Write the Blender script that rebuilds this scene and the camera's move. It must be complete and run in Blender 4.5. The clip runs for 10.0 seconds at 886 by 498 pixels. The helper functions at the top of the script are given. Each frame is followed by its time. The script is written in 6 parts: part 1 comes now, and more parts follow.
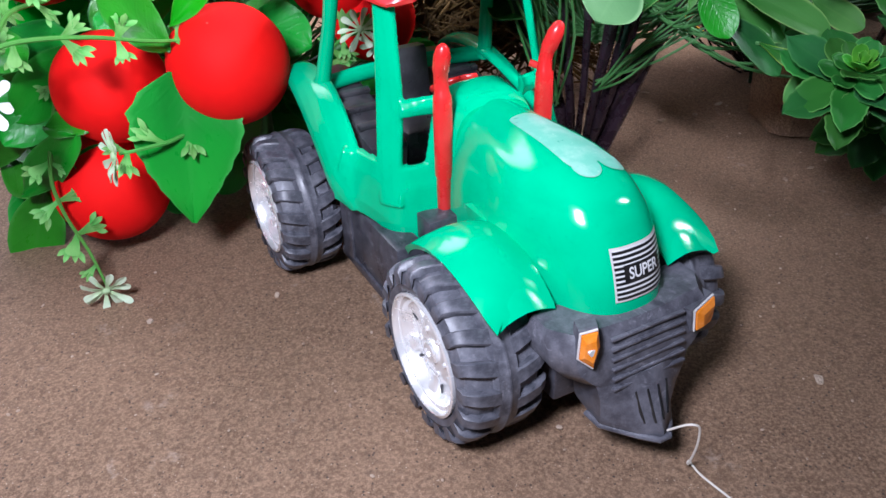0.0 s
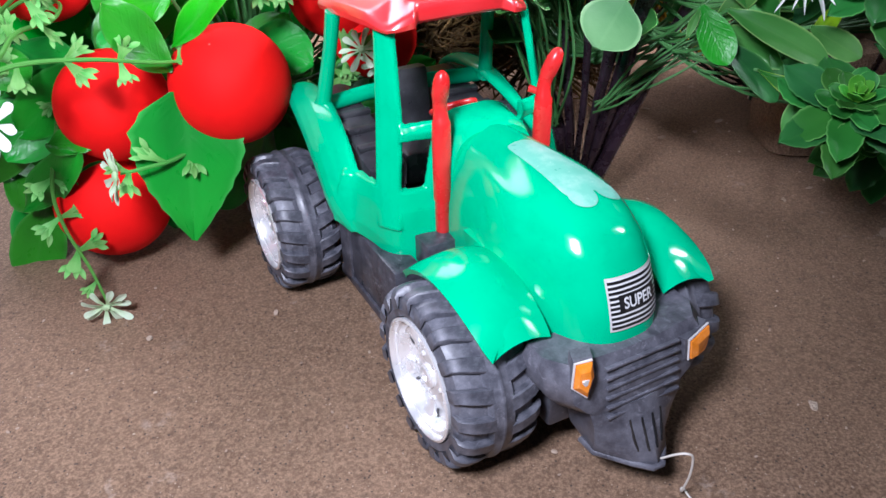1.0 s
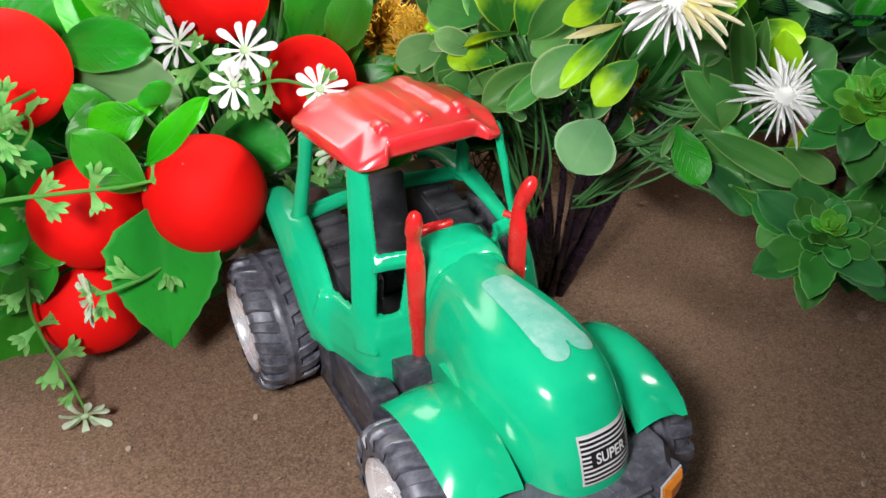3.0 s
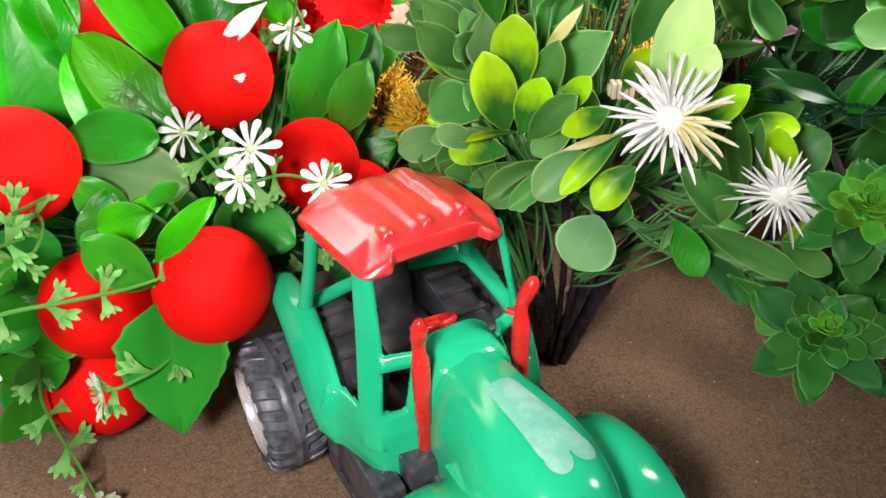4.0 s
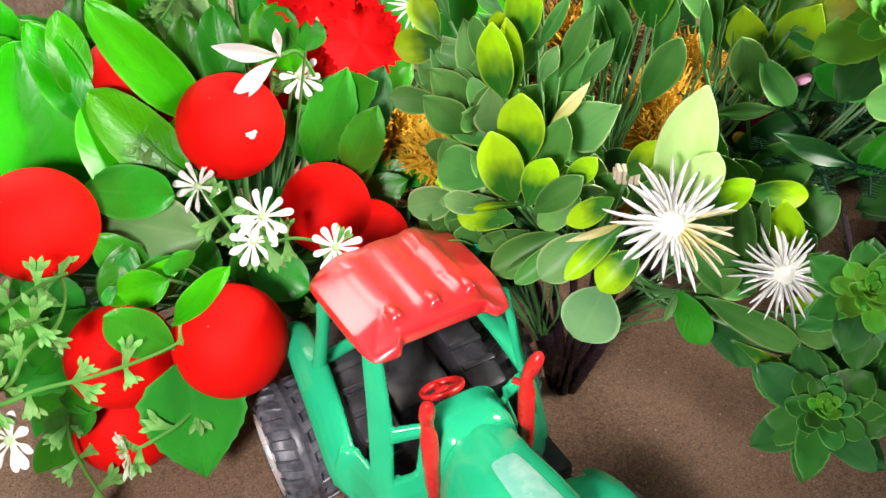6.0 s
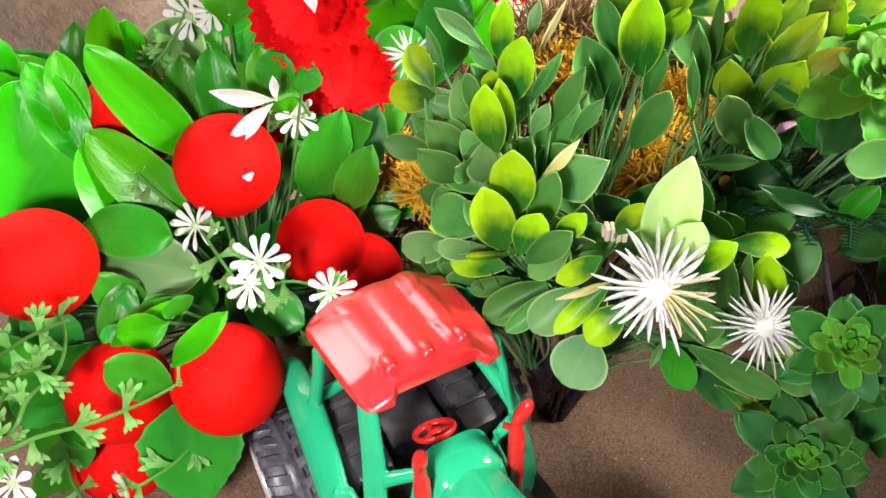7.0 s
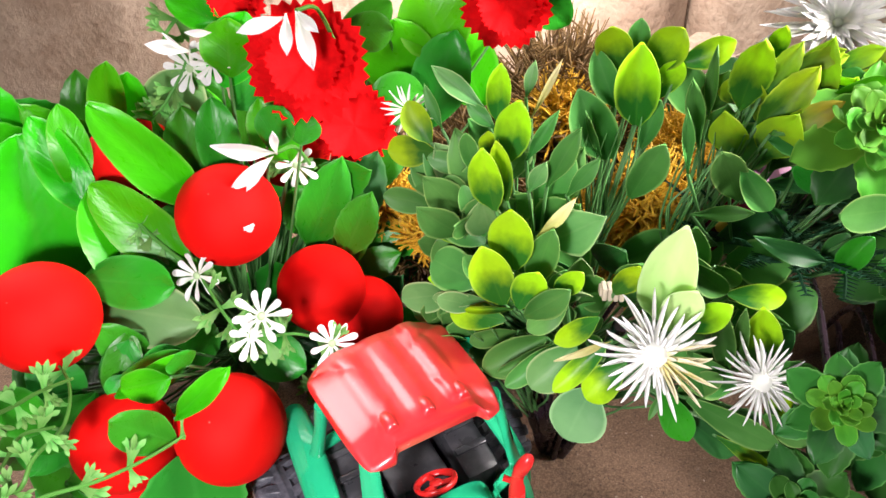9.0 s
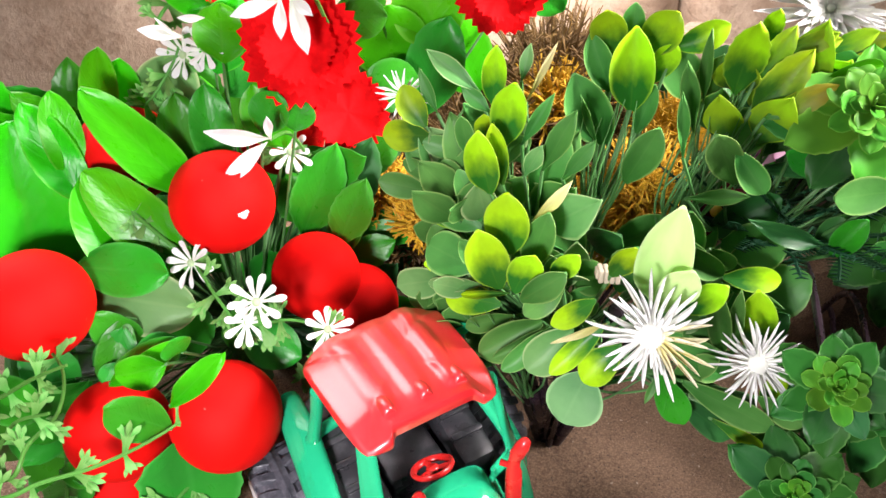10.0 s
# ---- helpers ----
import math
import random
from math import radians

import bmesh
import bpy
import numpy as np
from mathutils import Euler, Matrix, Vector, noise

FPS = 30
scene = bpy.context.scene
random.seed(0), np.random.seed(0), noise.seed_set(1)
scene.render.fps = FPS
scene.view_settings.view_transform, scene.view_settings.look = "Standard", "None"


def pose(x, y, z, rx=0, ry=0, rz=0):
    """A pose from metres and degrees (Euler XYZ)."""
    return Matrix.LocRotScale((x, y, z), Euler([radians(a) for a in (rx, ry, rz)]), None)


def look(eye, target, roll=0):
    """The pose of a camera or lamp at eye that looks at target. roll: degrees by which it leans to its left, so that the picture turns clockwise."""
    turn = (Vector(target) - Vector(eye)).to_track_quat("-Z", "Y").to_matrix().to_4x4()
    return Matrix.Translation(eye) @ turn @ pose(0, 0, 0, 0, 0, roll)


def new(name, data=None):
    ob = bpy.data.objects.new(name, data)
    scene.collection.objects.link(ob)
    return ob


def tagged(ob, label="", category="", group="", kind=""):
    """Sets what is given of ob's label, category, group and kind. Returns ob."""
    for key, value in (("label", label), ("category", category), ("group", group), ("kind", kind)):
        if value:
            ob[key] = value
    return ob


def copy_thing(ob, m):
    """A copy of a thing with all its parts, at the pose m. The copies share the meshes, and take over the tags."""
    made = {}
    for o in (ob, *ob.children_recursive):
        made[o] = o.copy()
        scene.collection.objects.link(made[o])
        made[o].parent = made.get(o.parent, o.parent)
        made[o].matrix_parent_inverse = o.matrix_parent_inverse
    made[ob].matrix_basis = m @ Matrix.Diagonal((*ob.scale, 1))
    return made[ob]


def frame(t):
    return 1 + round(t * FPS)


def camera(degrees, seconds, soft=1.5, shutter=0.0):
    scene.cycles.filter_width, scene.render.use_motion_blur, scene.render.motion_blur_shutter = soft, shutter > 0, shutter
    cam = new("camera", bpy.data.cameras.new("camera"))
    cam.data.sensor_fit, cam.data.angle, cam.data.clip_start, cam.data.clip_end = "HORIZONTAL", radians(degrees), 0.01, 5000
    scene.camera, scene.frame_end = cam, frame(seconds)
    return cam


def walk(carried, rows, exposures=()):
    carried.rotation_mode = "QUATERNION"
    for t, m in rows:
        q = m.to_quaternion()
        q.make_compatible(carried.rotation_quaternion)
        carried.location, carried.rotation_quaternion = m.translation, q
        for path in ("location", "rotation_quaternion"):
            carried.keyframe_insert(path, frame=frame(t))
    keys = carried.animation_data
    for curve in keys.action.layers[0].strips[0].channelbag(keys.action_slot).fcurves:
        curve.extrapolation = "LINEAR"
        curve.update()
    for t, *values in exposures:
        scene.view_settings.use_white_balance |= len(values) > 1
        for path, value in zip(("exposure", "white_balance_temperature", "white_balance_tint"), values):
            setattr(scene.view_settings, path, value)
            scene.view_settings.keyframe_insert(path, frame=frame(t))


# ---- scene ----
cam = camera(60.3, 10.0)
PATH = [
    (0, (0.014, 0.016, 0.235), (0.0, 1.699, -0.846), -1.6),
    (0.5, (0.014, 0.014, 0.24), (0.006, 1.7, -0.837), -1.3),
    (1, (0.016, 0.019, 0.244), (-0.003, 1.705, -0.832), -1.1),
    (1.5, (0.016, 0.023, 0.26), (0.004, 1.698, -0.833), -1.3),
    (2, (0.02, 0.031, 0.273), (0.007, 1.71, -0.813), -1.4),
    (2.2, (0.021, 0.035, 0.28), (0.004, 1.712, -0.808), -1.7),
    (3.3, (0.025, 0.057, 0.303), (0.031, 1.725, -0.8), -1.3),
    (3.5, (0.024, 0.06, 0.312), (0.027, 1.732, -0.786), -1.7),
    (4, (0.025, 0.068, 0.331), (0.02, 1.75, -0.751), -2.2),
    (4.5, (0.025, 0.074, 0.346), (0.016, 1.736, -0.767), -2.4),
    (5, (0.023, 0.081, 0.36), (-0.002, 1.718, -0.788), -2.6),
    (5.2, (0.028, 0.078, 0.363), (-0.01, 1.723, -0.774), -3.2),
    (6.3, (0.033, 0.102, 0.395), (-0.033, 1.678, -0.835), -3.6),
    (6.5, (0.033, 0.103, 0.402), (-0.013, 1.676, -0.832), -3.0),
    (7, (0.033, 0.106, 0.413), (-0.007, 1.68, -0.82), -2.8),
    (7.5, (0.032, 0.11, 0.419), (-0.004, 1.683, -0.814), -3.0),
    (8, (0.033, 0.109, 0.426), (0.005, 1.683, -0.809), -2.8),
    (8.5, (0.034, 0.113, 0.428), (-0.002, 1.68, -0.814), -3.0),
    (9, (0.035, 0.119, 0.436), (-0.008, 1.695, -0.795), -3.4),
    (9.5, (0.038, 0.121, 0.437), (0.004, 1.696, -0.794), -3.4),
    (10, (0.033, 0.116, 0.431), (0.01, 1.686, -0.808), -3.2),
]
walk(cam, [(t, look(eye, target, roll)) for t, eye, target, roll in PATH],
     [(0, -0.02, 5600, 21), (1, 0.05, 5600, 21), (2, -0.28, 5900, 20), (3.5, -0.24, 6600, 16), (4.5, -0.14, 6850, 17), (6.5, -0.01, 6850, 20), (8, 0.0, 6750, 22), (10, 0.14, 6600, 22)])

# ---------------------------------------------------------------- light
world = bpy.data.worlds.new("room_dusk")
world.use_nodes = True
world.node_tree.nodes["Background"].inputs[0].default_value = (0.62, 0.68, 0.75, 1)
world.node_tree.nodes["Background"].inputs[1].default_value = 0.07
scene.world = world


def lamp(name, kind, m, power, colour, size=0.1):
    data = bpy.data.lights.new(name, kind)
    data.energy, data.color = power, colour
    if kind == "AREA":
        data.shape, data.size = "DISK", size
    else:
        data.shadow_soft_size = size
    ob = new(name, data)
    ob.matrix_world = m
    return ob


# the phone's own torch, fixed left of its lens; a bright window high behind to one side; two added fill lamps, one for
# the bush at the right, one for the wall
torch = lamp("torch", "SPOT", look((-0.09, -0.01, 0.385), (-0.05, 0.3, 0.07)), 14.6, (0.98, 0.99, 1.0), 0.042)
torch.data.spot_size, torch.data.spot_blend = radians(115), 1.0
window = lamp("window_light", "AREA", look((-0.38, 0.82, 0.55), (-0.11, 0.45, 0.18)), 2.5, (1.0, 0.98, 0.94), 0.55)
window.data.spread = radians(120)
# Added fill from the right, narrowed to brighten the bush and spare the floor.
bush_fill = lamp("bush_fill_light", "AREA", look((0.60, 0.40, 0.56), (0.19, 0.48, 0.28)), 1.25, (1.0, 0.98, 0.94), 0.25)
bush_fill.data.spread = radians(38)
# Added fill that only brightens the wall; no fitting stands here.
wall_fill = lamp("wall_fill", "AREA", look((0.08, 0.66, 0.52), (0.08, 0.93, 0.25)), 4.8, (1.0, 0.95, 0.88), 0.3)
wall_fill.data.spread = radians(112)


# ---------------------------------------------------------------- materials
def material(name, build):
    mat = bpy.data.materials.new(name)
    mat.use_nodes = True
    nt = mat.node_tree
    b = nt.nodes["Principled BSDF"]
    build(nt, b)
    return mat


def node(nt, kind, **values):
    n = nt.nodes.new(kind)
    for k, v in values.items():
        n.inputs[k.replace("_", " ")].default_value = v
    return n


def coords(nt, which="Object"):
    return nt.nodes.new("ShaderNodeTexCoord").outputs[which]


def noise_of(nt, src, scale, detail=4, rough=0.6):
    n = node(nt, "ShaderNodeTexNoise", Scale=scale, Detail=detail, Roughness=rough)
    nt.links.new(src, n.inputs["Vector"])
    return n.outputs["Fac"]


def ramp(nt, src, stops):
    r = nt.nodes.new("ShaderNodeValToRGB")
    el = r.color_ramp.elements
    while len(el) < len(stops):
        el.new(0.5)
    for e, (p, c) in zip(el, stops):
        e.position, e.color = p, (*c, 1) if len(c) == 3 else c
    nt.links.new(src, r.inputs["Fac"])
    return r.outputs["Color"]


def grey(v):
    return (v, v, v)


def mix(nt, fac, a, b, how="MIX"):
    m = nt.nodes.new("ShaderNodeMix")
    m.data_type, m.blend_type = "RGBA", how
    for socket, value in ((m.inputs[0], fac), (m.inputs[6], a), (m.inputs[7], b)):
        if isinstance(value, bpy.types.NodeSocket):
            nt.links.new(value, socket)
        elif isinstance(value, tuple):
            socket.default_value = (*value[:3], 1)
        else:
            socket.default_value = value
    return m.outputs[2]


def bump(nt, b, src, strength, distance):
    n = node(nt, "ShaderNodeBump", Strength=strength, Distance=distance)
    nt.links.new(src, n.inputs["Height"])
    nt.links.new(n.outputs["Normal"], b.inputs["Normal"])
    return n


def plastic(name, colour, rough=0.3, dust=0.12, dust_colour=(0.35, 0.3, 0.25), relief=0.15, scale=60, sub=0.0):
    """Moulded toy plastic: fine ripple, a film of dust in patches, and scuffs."""
    def build(nt, b):
        src = coords(nt)
        big = noise_of(nt, src, scale, 5)
        fine = noise_of(nt, src, scale * 9, 4, 0.7)
        patch = ramp(nt, big, [(0.46, grey(0)), (0.75, grey(dust))])
        speck = ramp(nt, fine, [(0.62, grey(0)), (0.75, grey(dust * 1.2))])
        both = mix(nt, 1.0, patch, speck, "ADD")
        tone = mix(nt, ramp(nt, big, [(0.3, grey(0)), (0.7, grey(1))]), tuple(c * 0.88 for c in colour), colour)
        nt.links.new(mix(nt, both, tone, dust_colour), b.inputs["Base Color"])
        nt.links.new(ramp(nt, big, [(0.3, grey(rough * 0.8)), (0.75, grey(min(1, rough * 1.5)))]), b.inputs["Roughness"])
        bump(nt, b, big, relief, 0.0006)
        if sub:
            b.inputs["Subsurface Weight"].default_value = sub
            b.inputs["Subsurface Radius"].default_value = (0.004, 0.004, 0.004)
            b.inputs["Subsurface Scale"].default_value = 0.5
    return material(name, build)


def scuffed(name, colour, rough, scratches, film=0.22):
    """Dark plastic with a thin film of dust and pale scratches."""
    def build(nt, b):
        src = coords(nt)
        soft = noise_of(nt, src, 55, 6, 0.7)
        mottle = noise_of(nt, src, 210, 6, 0.75)
        bent = nt.nodes.new("ShaderNodeVectorMath")
        bent.operation = "MULTIPLY_ADD"
        swirl = node(nt, "ShaderNodeTexNoise", Scale=70.0, Detail=2.0)
        nt.links.new(src, swirl.inputs["Vector"])
        nt.links.new(swirl.outputs["Color"], bent.inputs[0])
        bent.inputs[1].default_value = (0.012, 0.012, 0.012)
        nt.links.new(src, bent.inputs[2])
        worn = ramp(nt, noise_of(nt, src, 34, 3), [(0.45, grey(0)), (0.62, grey(1))])
        streaks = []
        for sx, sy, sz in ((40, 420, 300), (380, 60, 420)):
            mp = nt.nodes.new("ShaderNodeMapping")
            mp.inputs["Scale"].default_value = (sx, sy, sz)
            mp.inputs["Rotation"].default_value = (0.2, 0.35, 0.3)
            nt.links.new(bent.outputs[0], mp.inputs["Vector"])
            line = ramp(nt, noise_of(nt, mp.outputs[0], 1.0, 4, 0.7), [(0.58, grey(0)), (0.74, grey(scratches * 0.8))])
            streaks.append(mix(nt, 1.0, line, worn, "MULTIPLY"))
        dust = mix(nt, 1.0, ramp(nt, soft, [(0.3, grey(0)), (0.85, grey(film))]), ramp(nt, mottle, [(0.42, grey(0)), (0.72, grey(film * 0.5))]), "ADD")
        both = mix(nt, 1.0, dust, mix(nt, 1.0, streaks[0], streaks[1], "ADD"), "ADD")
        nt.links.new(mix(nt, both, colour, (0.36, 0.36, 0.41)), b.inputs["Base Color"])
        nt.links.new(ramp(nt, soft, [(0.3, grey(rough * 0.8)), (0.75, grey(rough * 1.5))]), b.inputs["Roughness"])
        bump(nt, b, soft, 0.3, 0.0005)
    return material(name, build)


green = plastic("green_plastic", (0.0, 0.47, 0.215), 0.13, 0.02, relief=0.03, scale=45)
red = plastic("red_plastic", (0.72, 0.02, 0.018), 0.25, 0.06, relief=0.12)
# Faint pink patches put a little of the roof's sheen into its colour.
red_glossy = plastic("red_roof_plastic", (0.80, 0.022, 0.026), 0.34, 0.06, (0.8, 0.25, 0.28), 0.0, 20)
red_glossy.node_tree.nodes["Principled BSDF"].inputs["Specular IOR Level"].default_value = 0.6
red_glossy.node_tree.nodes["Principled BSDF"].inputs["Coat Weight"].default_value = 0.95
red_glossy.node_tree.nodes["Principled BSDF"].inputs["Coat IOR"].default_value = 1.62
red_glossy.node_tree.nodes["Principled BSDF"].inputs["Coat Roughness"].default_value = 0.26
black = scuffed("black_plastic", (0.014, 0.014, 0.02), 0.3, 0.7, 0.2)
# Scratched black again, made lighter: light on the bumper's front is in the colour.
black_lit = scuffed("lit_bumper_plastic", (0.024, 0.024, 0.032), 0.34, 1.0, 0.36)
black_clean = plastic("black_seat_plastic", (0.03, 0.03, 0.034), 0.3, 0.25, (0.22, 0.22, 0.23), 0.2, 60)
rubber = scuffed("dusty_rubber", (0.020, 0.022, 0.030), 0.38, 0.5, 0.40)
orange = plastic("orange_lamp_plastic", (0.75, 0.22, 0.01), 0.2, 0.1, (0.8, 0.6, 0.4), 0.4, 220)
silver_edge = plastic("worn_silver_foil", (0.6, 0.58, 0.56), 0.35, 0.3, (0.3, 0.28, 0.26), 0.4, 300)
sticker_black = plastic("black_print", (0.012, 0.012, 0.013), 0.3, 0.1)
sticker_white = plastic("white_print", (0.72, 0.73, 0.72), 0.35, 0.15)
pale_film = plastic("worn_pale_sticker", (0.16, 0.5, 0.37), 0.32, 0.6, (0.48, 0.62, 0.55), 0.2, 90)
beige = plastic("beige_plastic", (0.5, 0.44, 0.32), 0.5, 0.2)
cord_white = plastic("cord_fibre", (0.7, 0.66, 0.58), 0.8, 0.2)


def chrome_build(nt, b):
    src = coords(nt)
    n = noise_of(nt, src, 120, 4)
    nt.links.new(ramp(nt, n, [(0.35, grey(0.88)), (0.7, grey(0.96))]), b.inputs["Base Color"])
    nt.links.new(ramp(nt, n, [(0.3, grey(0.16)), (0.75, grey(0.34))]), b.inputs["Roughness"])
    b.inputs["Metallic"].default_value = 0.6
    bump(nt, b, n, 0.2, 0.0005)


chrome = material("vacuum_chrome", chrome_build)


def ball_build(nt, b):
    src = coords(nt)
    fine = noise_of(nt, src, 900, 3, 0.7)
    big = noise_of(nt, src, 35, 4)
    tone = mix(nt, ramp(nt, big, [(0.35, grey(0)), (0.7, grey(1))]), (0.74, 0.005, 0.003), (0.84, 0.007, 0.003))
    speck = ramp(nt, noise_of(nt, src, 160, 2, 0.5), [(0.76, grey(0)), (0.82, grey(0.5))])
    nt.links.new(mix(nt, speck, tone, (0.8, 0.25, 0.2)), b.inputs["Base Color"])
    b.inputs["Roughness"].default_value = 0.7
    b.inputs["Specular IOR Level"].default_value = 0.12
    b.inputs["Sheen Weight"].default_value = 0.12
    b.inputs["Sheen Tint"].default_value = (1.0, 0.05, 0.03, 1)
    bump(nt, b, fine, 0.25, 0.0004)


ball_red = material("flocked_red_foam", ball_build)


def cloth_build(nt, b):
    src = coords(nt)
    n = noise_of(nt, src, 130, 4, 0.6)
    nt.links.new(mix(nt, ramp(nt, n, [(0.35, grey(0)), (0.65, grey(1))]), (0.56, 0.004, 0.004), (0.74, 0.006, 0.006)), b.inputs["Base Color"])
    b.inputs["Roughness"].default_value = 0.8
    b.inputs["Specular IOR Level"].default_value = 0.08
    bump(nt, b, n, 0.4, 0.001)


carnation_red = material("red_cloth_petal", cloth_build)


def petal(name, a, c, trans=0.25, rim=None, vary=0.22, rough=0.42, start=0.2, end=0.85, veins=0.0, gloss=0.14):
    """Thin moulded petal or leaf: colour runs from a at the stalk to c at the tip, with veins and, where given, a paler rim."""
    def build(nt, b):
        src = coords(nt, "UV")
        sep = nt.nodes.new("ShaderNodeSeparateXYZ")
        nt.links.new(src, sep.inputs[0])
        info = nt.nodes.new("ShaderNodeObjectInfo")
        wobble = node(nt, "ShaderNodeTexNoise", Scale=3.0, Detail=3.0)
        shift = nt.nodes.new("ShaderNodeVectorMath")
        nt.links.new(src, shift.inputs[0])
        nt.links.new(info.outputs["Random"], shift.inputs[1])
        nt.links.new(shift.outputs[0], wobble.inputs["Vector"])
        bend = node(nt, "ShaderNodeMath")
        bend.operation = "MULTIPLY_ADD"
        nt.links.new(wobble.outputs["Fac"], bend.inputs[0])
        bend.inputs[1].default_value = 0.5
        nt.links.new(sep.outputs["Y"], bend.inputs[2])
        along = mix(nt, ramp(nt, bend.outputs[0], [(start + 0.25, grey(0)), (end + 0.25, grey(1))]), a, c)
        def calc(how, x, y):
            m = nt.nodes.new("ShaderNodeMath")
            m.operation = how
            for socket, value in zip(m.inputs, (x, y)):
                if isinstance(value, bpy.types.NodeSocket):
                    nt.links.new(value, socket)
                else:
                    socket.default_value = value
            return m
        e = calc("ABSOLUTE", calc("SUBTRACT", sep.outputs["X"], 0.5).outputs[0], 0.0)
        lines = None
        if veins:
            slant = calc("SUBTRACT", sep.outputs["Y"], calc("MULTIPLY", e.outputs[0], 0.7).outputs[0])
            wavy = calc("ADD", calc("MULTIPLY", slant.outputs[0], 44.0).outputs[0], calc("MULTIPLY", wobble.outputs["Fac"], 5.0).outputs[0])
            side = ramp(nt, calc("SINE", wavy.outputs[0], 0.0).outputs[0], [(0.55, grey(0)), (1.0, grey(1))])
            middle = ramp(nt, e.outputs[0], [(0.012, grey(1)), (0.04, grey(0))])
            lines = mix(nt, 1.0, side, middle, "LIGHTEN")
            along = mix(nt, mix(nt, 1.0, middle, grey(veins), "MULTIPLY"), along, rim or c)
            along = mix(nt, mix(nt, 1.0, side, grey(veins * 0.06), "MULTIPLY"), along, tuple(x * 0.55 for x in a))
        if rim:
            along = mix(nt, ramp(nt, e.outputs[0], [(0.43, grey(0)), (0.49, grey(0.8))]), along, rim)
        n = noise_of(nt, shift.outputs[0], 7, 4)
        tone = mix(nt, ramp(nt, n, [(0.45, grey(0.0)), (0.8, grey(0.08))]), along, tuple(x * 0.6 for x in a))
        hsv = nt.nodes.new("ShaderNodeHueSaturation")
        for socket, lo, hi in (("Hue", 0.5 - vary * 0.06, 0.5 + vary * 0.06), ("Value", 1 - vary, 1 + vary)):
            mr = node(nt, "ShaderNodeMapRange", To_Min=lo, To_Max=hi)
            nt.links.new(info.outputs["Random"], mr.inputs["Value"])
            nt.links.new(mr.outputs[0], hsv.inputs[socket])
        nt.links.new(tone, hsv.inputs["Color"])
        nt.links.new(hsv.outputs[0], b.inputs["Base Color"])
        nt.links.new(ramp(nt, n, [(0.3, grey(rough * 0.85)), (0.7, grey(rough * 1.3))]), b.inputs["Roughness"])
        b.inputs["Specular IOR Level"].default_value = gloss
        bump(nt, b, mix(nt, 0.15, n, lines) if lines else n, (0.3 if gloss > 0.35 else 0.07) if lines else 0.1, 0.0012)
        if trans:
            out = nt.nodes["Material Output"]
            tr = nt.nodes.new("ShaderNodeBsdfTranslucent")
            nt.links.new(hsv.outputs[0], tr.inputs[0])
            mx = node(nt, "ShaderNodeMixShader")
            mx.inputs[0].default_value = trans
            nt.links.new(b.outputs[0], mx.inputs[1])
            nt.links.new(tr.outputs[0], mx.inputs[2])
            nt.links.new(mx.outputs[0], out.inputs["Surface"])
    return material(name, build)


leaf_bright = petal("bright_green_leaf", (0.018, 0.44, 0.002), (0.05, 0.62, 0.004), 0.38, (0.14, 0.60, 0.05), rough=0.3, veins=0.14, gloss=0.4)
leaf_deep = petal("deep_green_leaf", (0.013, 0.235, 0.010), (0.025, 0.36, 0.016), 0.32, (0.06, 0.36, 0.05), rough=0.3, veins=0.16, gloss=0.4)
leaf_dusty = petal("dull_green_leaf", (0.034, 0.165, 0.026), (0.076, 0.26, 0.052), 0.22, (0.26, 0.46, 0.13), rough=0.42, veins=0.05, gloss=0.22)
leaf_lime = petal("lime_tipped_leaf", (0.024, 0.17, 0.016), (0.40, 0.70, 0.008), 0.32, (0.40, 0.62, 0.05), rough=0.4, start=0.34, end=1.0, veins=0.05, gloss=0.3)
leaf_pale = petal("pale_green_leaf", (0.07, 0.24, 0.06), (0.16, 0.37, 0.115), 0.25, (0.5, 0.64, 0.3), rough=0.45, veins=0.06, gloss=0.3)
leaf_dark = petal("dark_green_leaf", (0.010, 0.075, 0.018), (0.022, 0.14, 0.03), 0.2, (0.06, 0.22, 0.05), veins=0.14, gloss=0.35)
leaf_fern = petal("fern_frond", (0.006, 0.036, 0.014), (0.012, 0.06, 0.022), 0.1)
leaf_rosette = petal("rosette_green_leaf", (0.034, 0.19, 0.024), (0.026, 0.16, 0.022), 0.28, (0.14, 0.4, 0.09))
leaf_rosette_light = petal("light_rosette_leaf", (0.12, 0.42, 0.025), (0.07, 0.31, 0.025), 0.3, (0.2, 0.5, 0.06))
vine_green = petal("pale_vine_plastic", (0.10, 0.34, 0.06), (0.21, 0.48, 0.13), 0.3)
white_petal = petal("white_petal", (0.82, 0.86, 0.74), (0.86, 0.86, 0.84), 0.2, vary=0.03)
aster_petal = petal("aster_petal", (0.88, 0.9, 0.82), (0.9, 0.9, 0.89), 0.25, vary=0.02, gloss=0.25)
pale_petal = petal("pale_green_petal", (0.5, 0.68, 0.38), (0.66, 0.78, 0.58), 0.25, vary=0.05)
cream_petal = petal("cream_petal", (0.8, 0.72, 0.2), (0.84, 0.8, 0.6), 0.2, vary=0.05)
maroon_petal = petal("maroon_petal", (0.12, 0.008, 0.03), (0.2, 0.015, 0.04))
pink_petal = petal("pink_petal", (0.42, 0.14, 0.3), (0.72, 0.45, 0.6))
moss_yellow = plastic("ochre_frond", (0.58, 0.34, 0.014), 0.6, 0.3, (0.4, 0.2, 0.01), 0.1, 60)
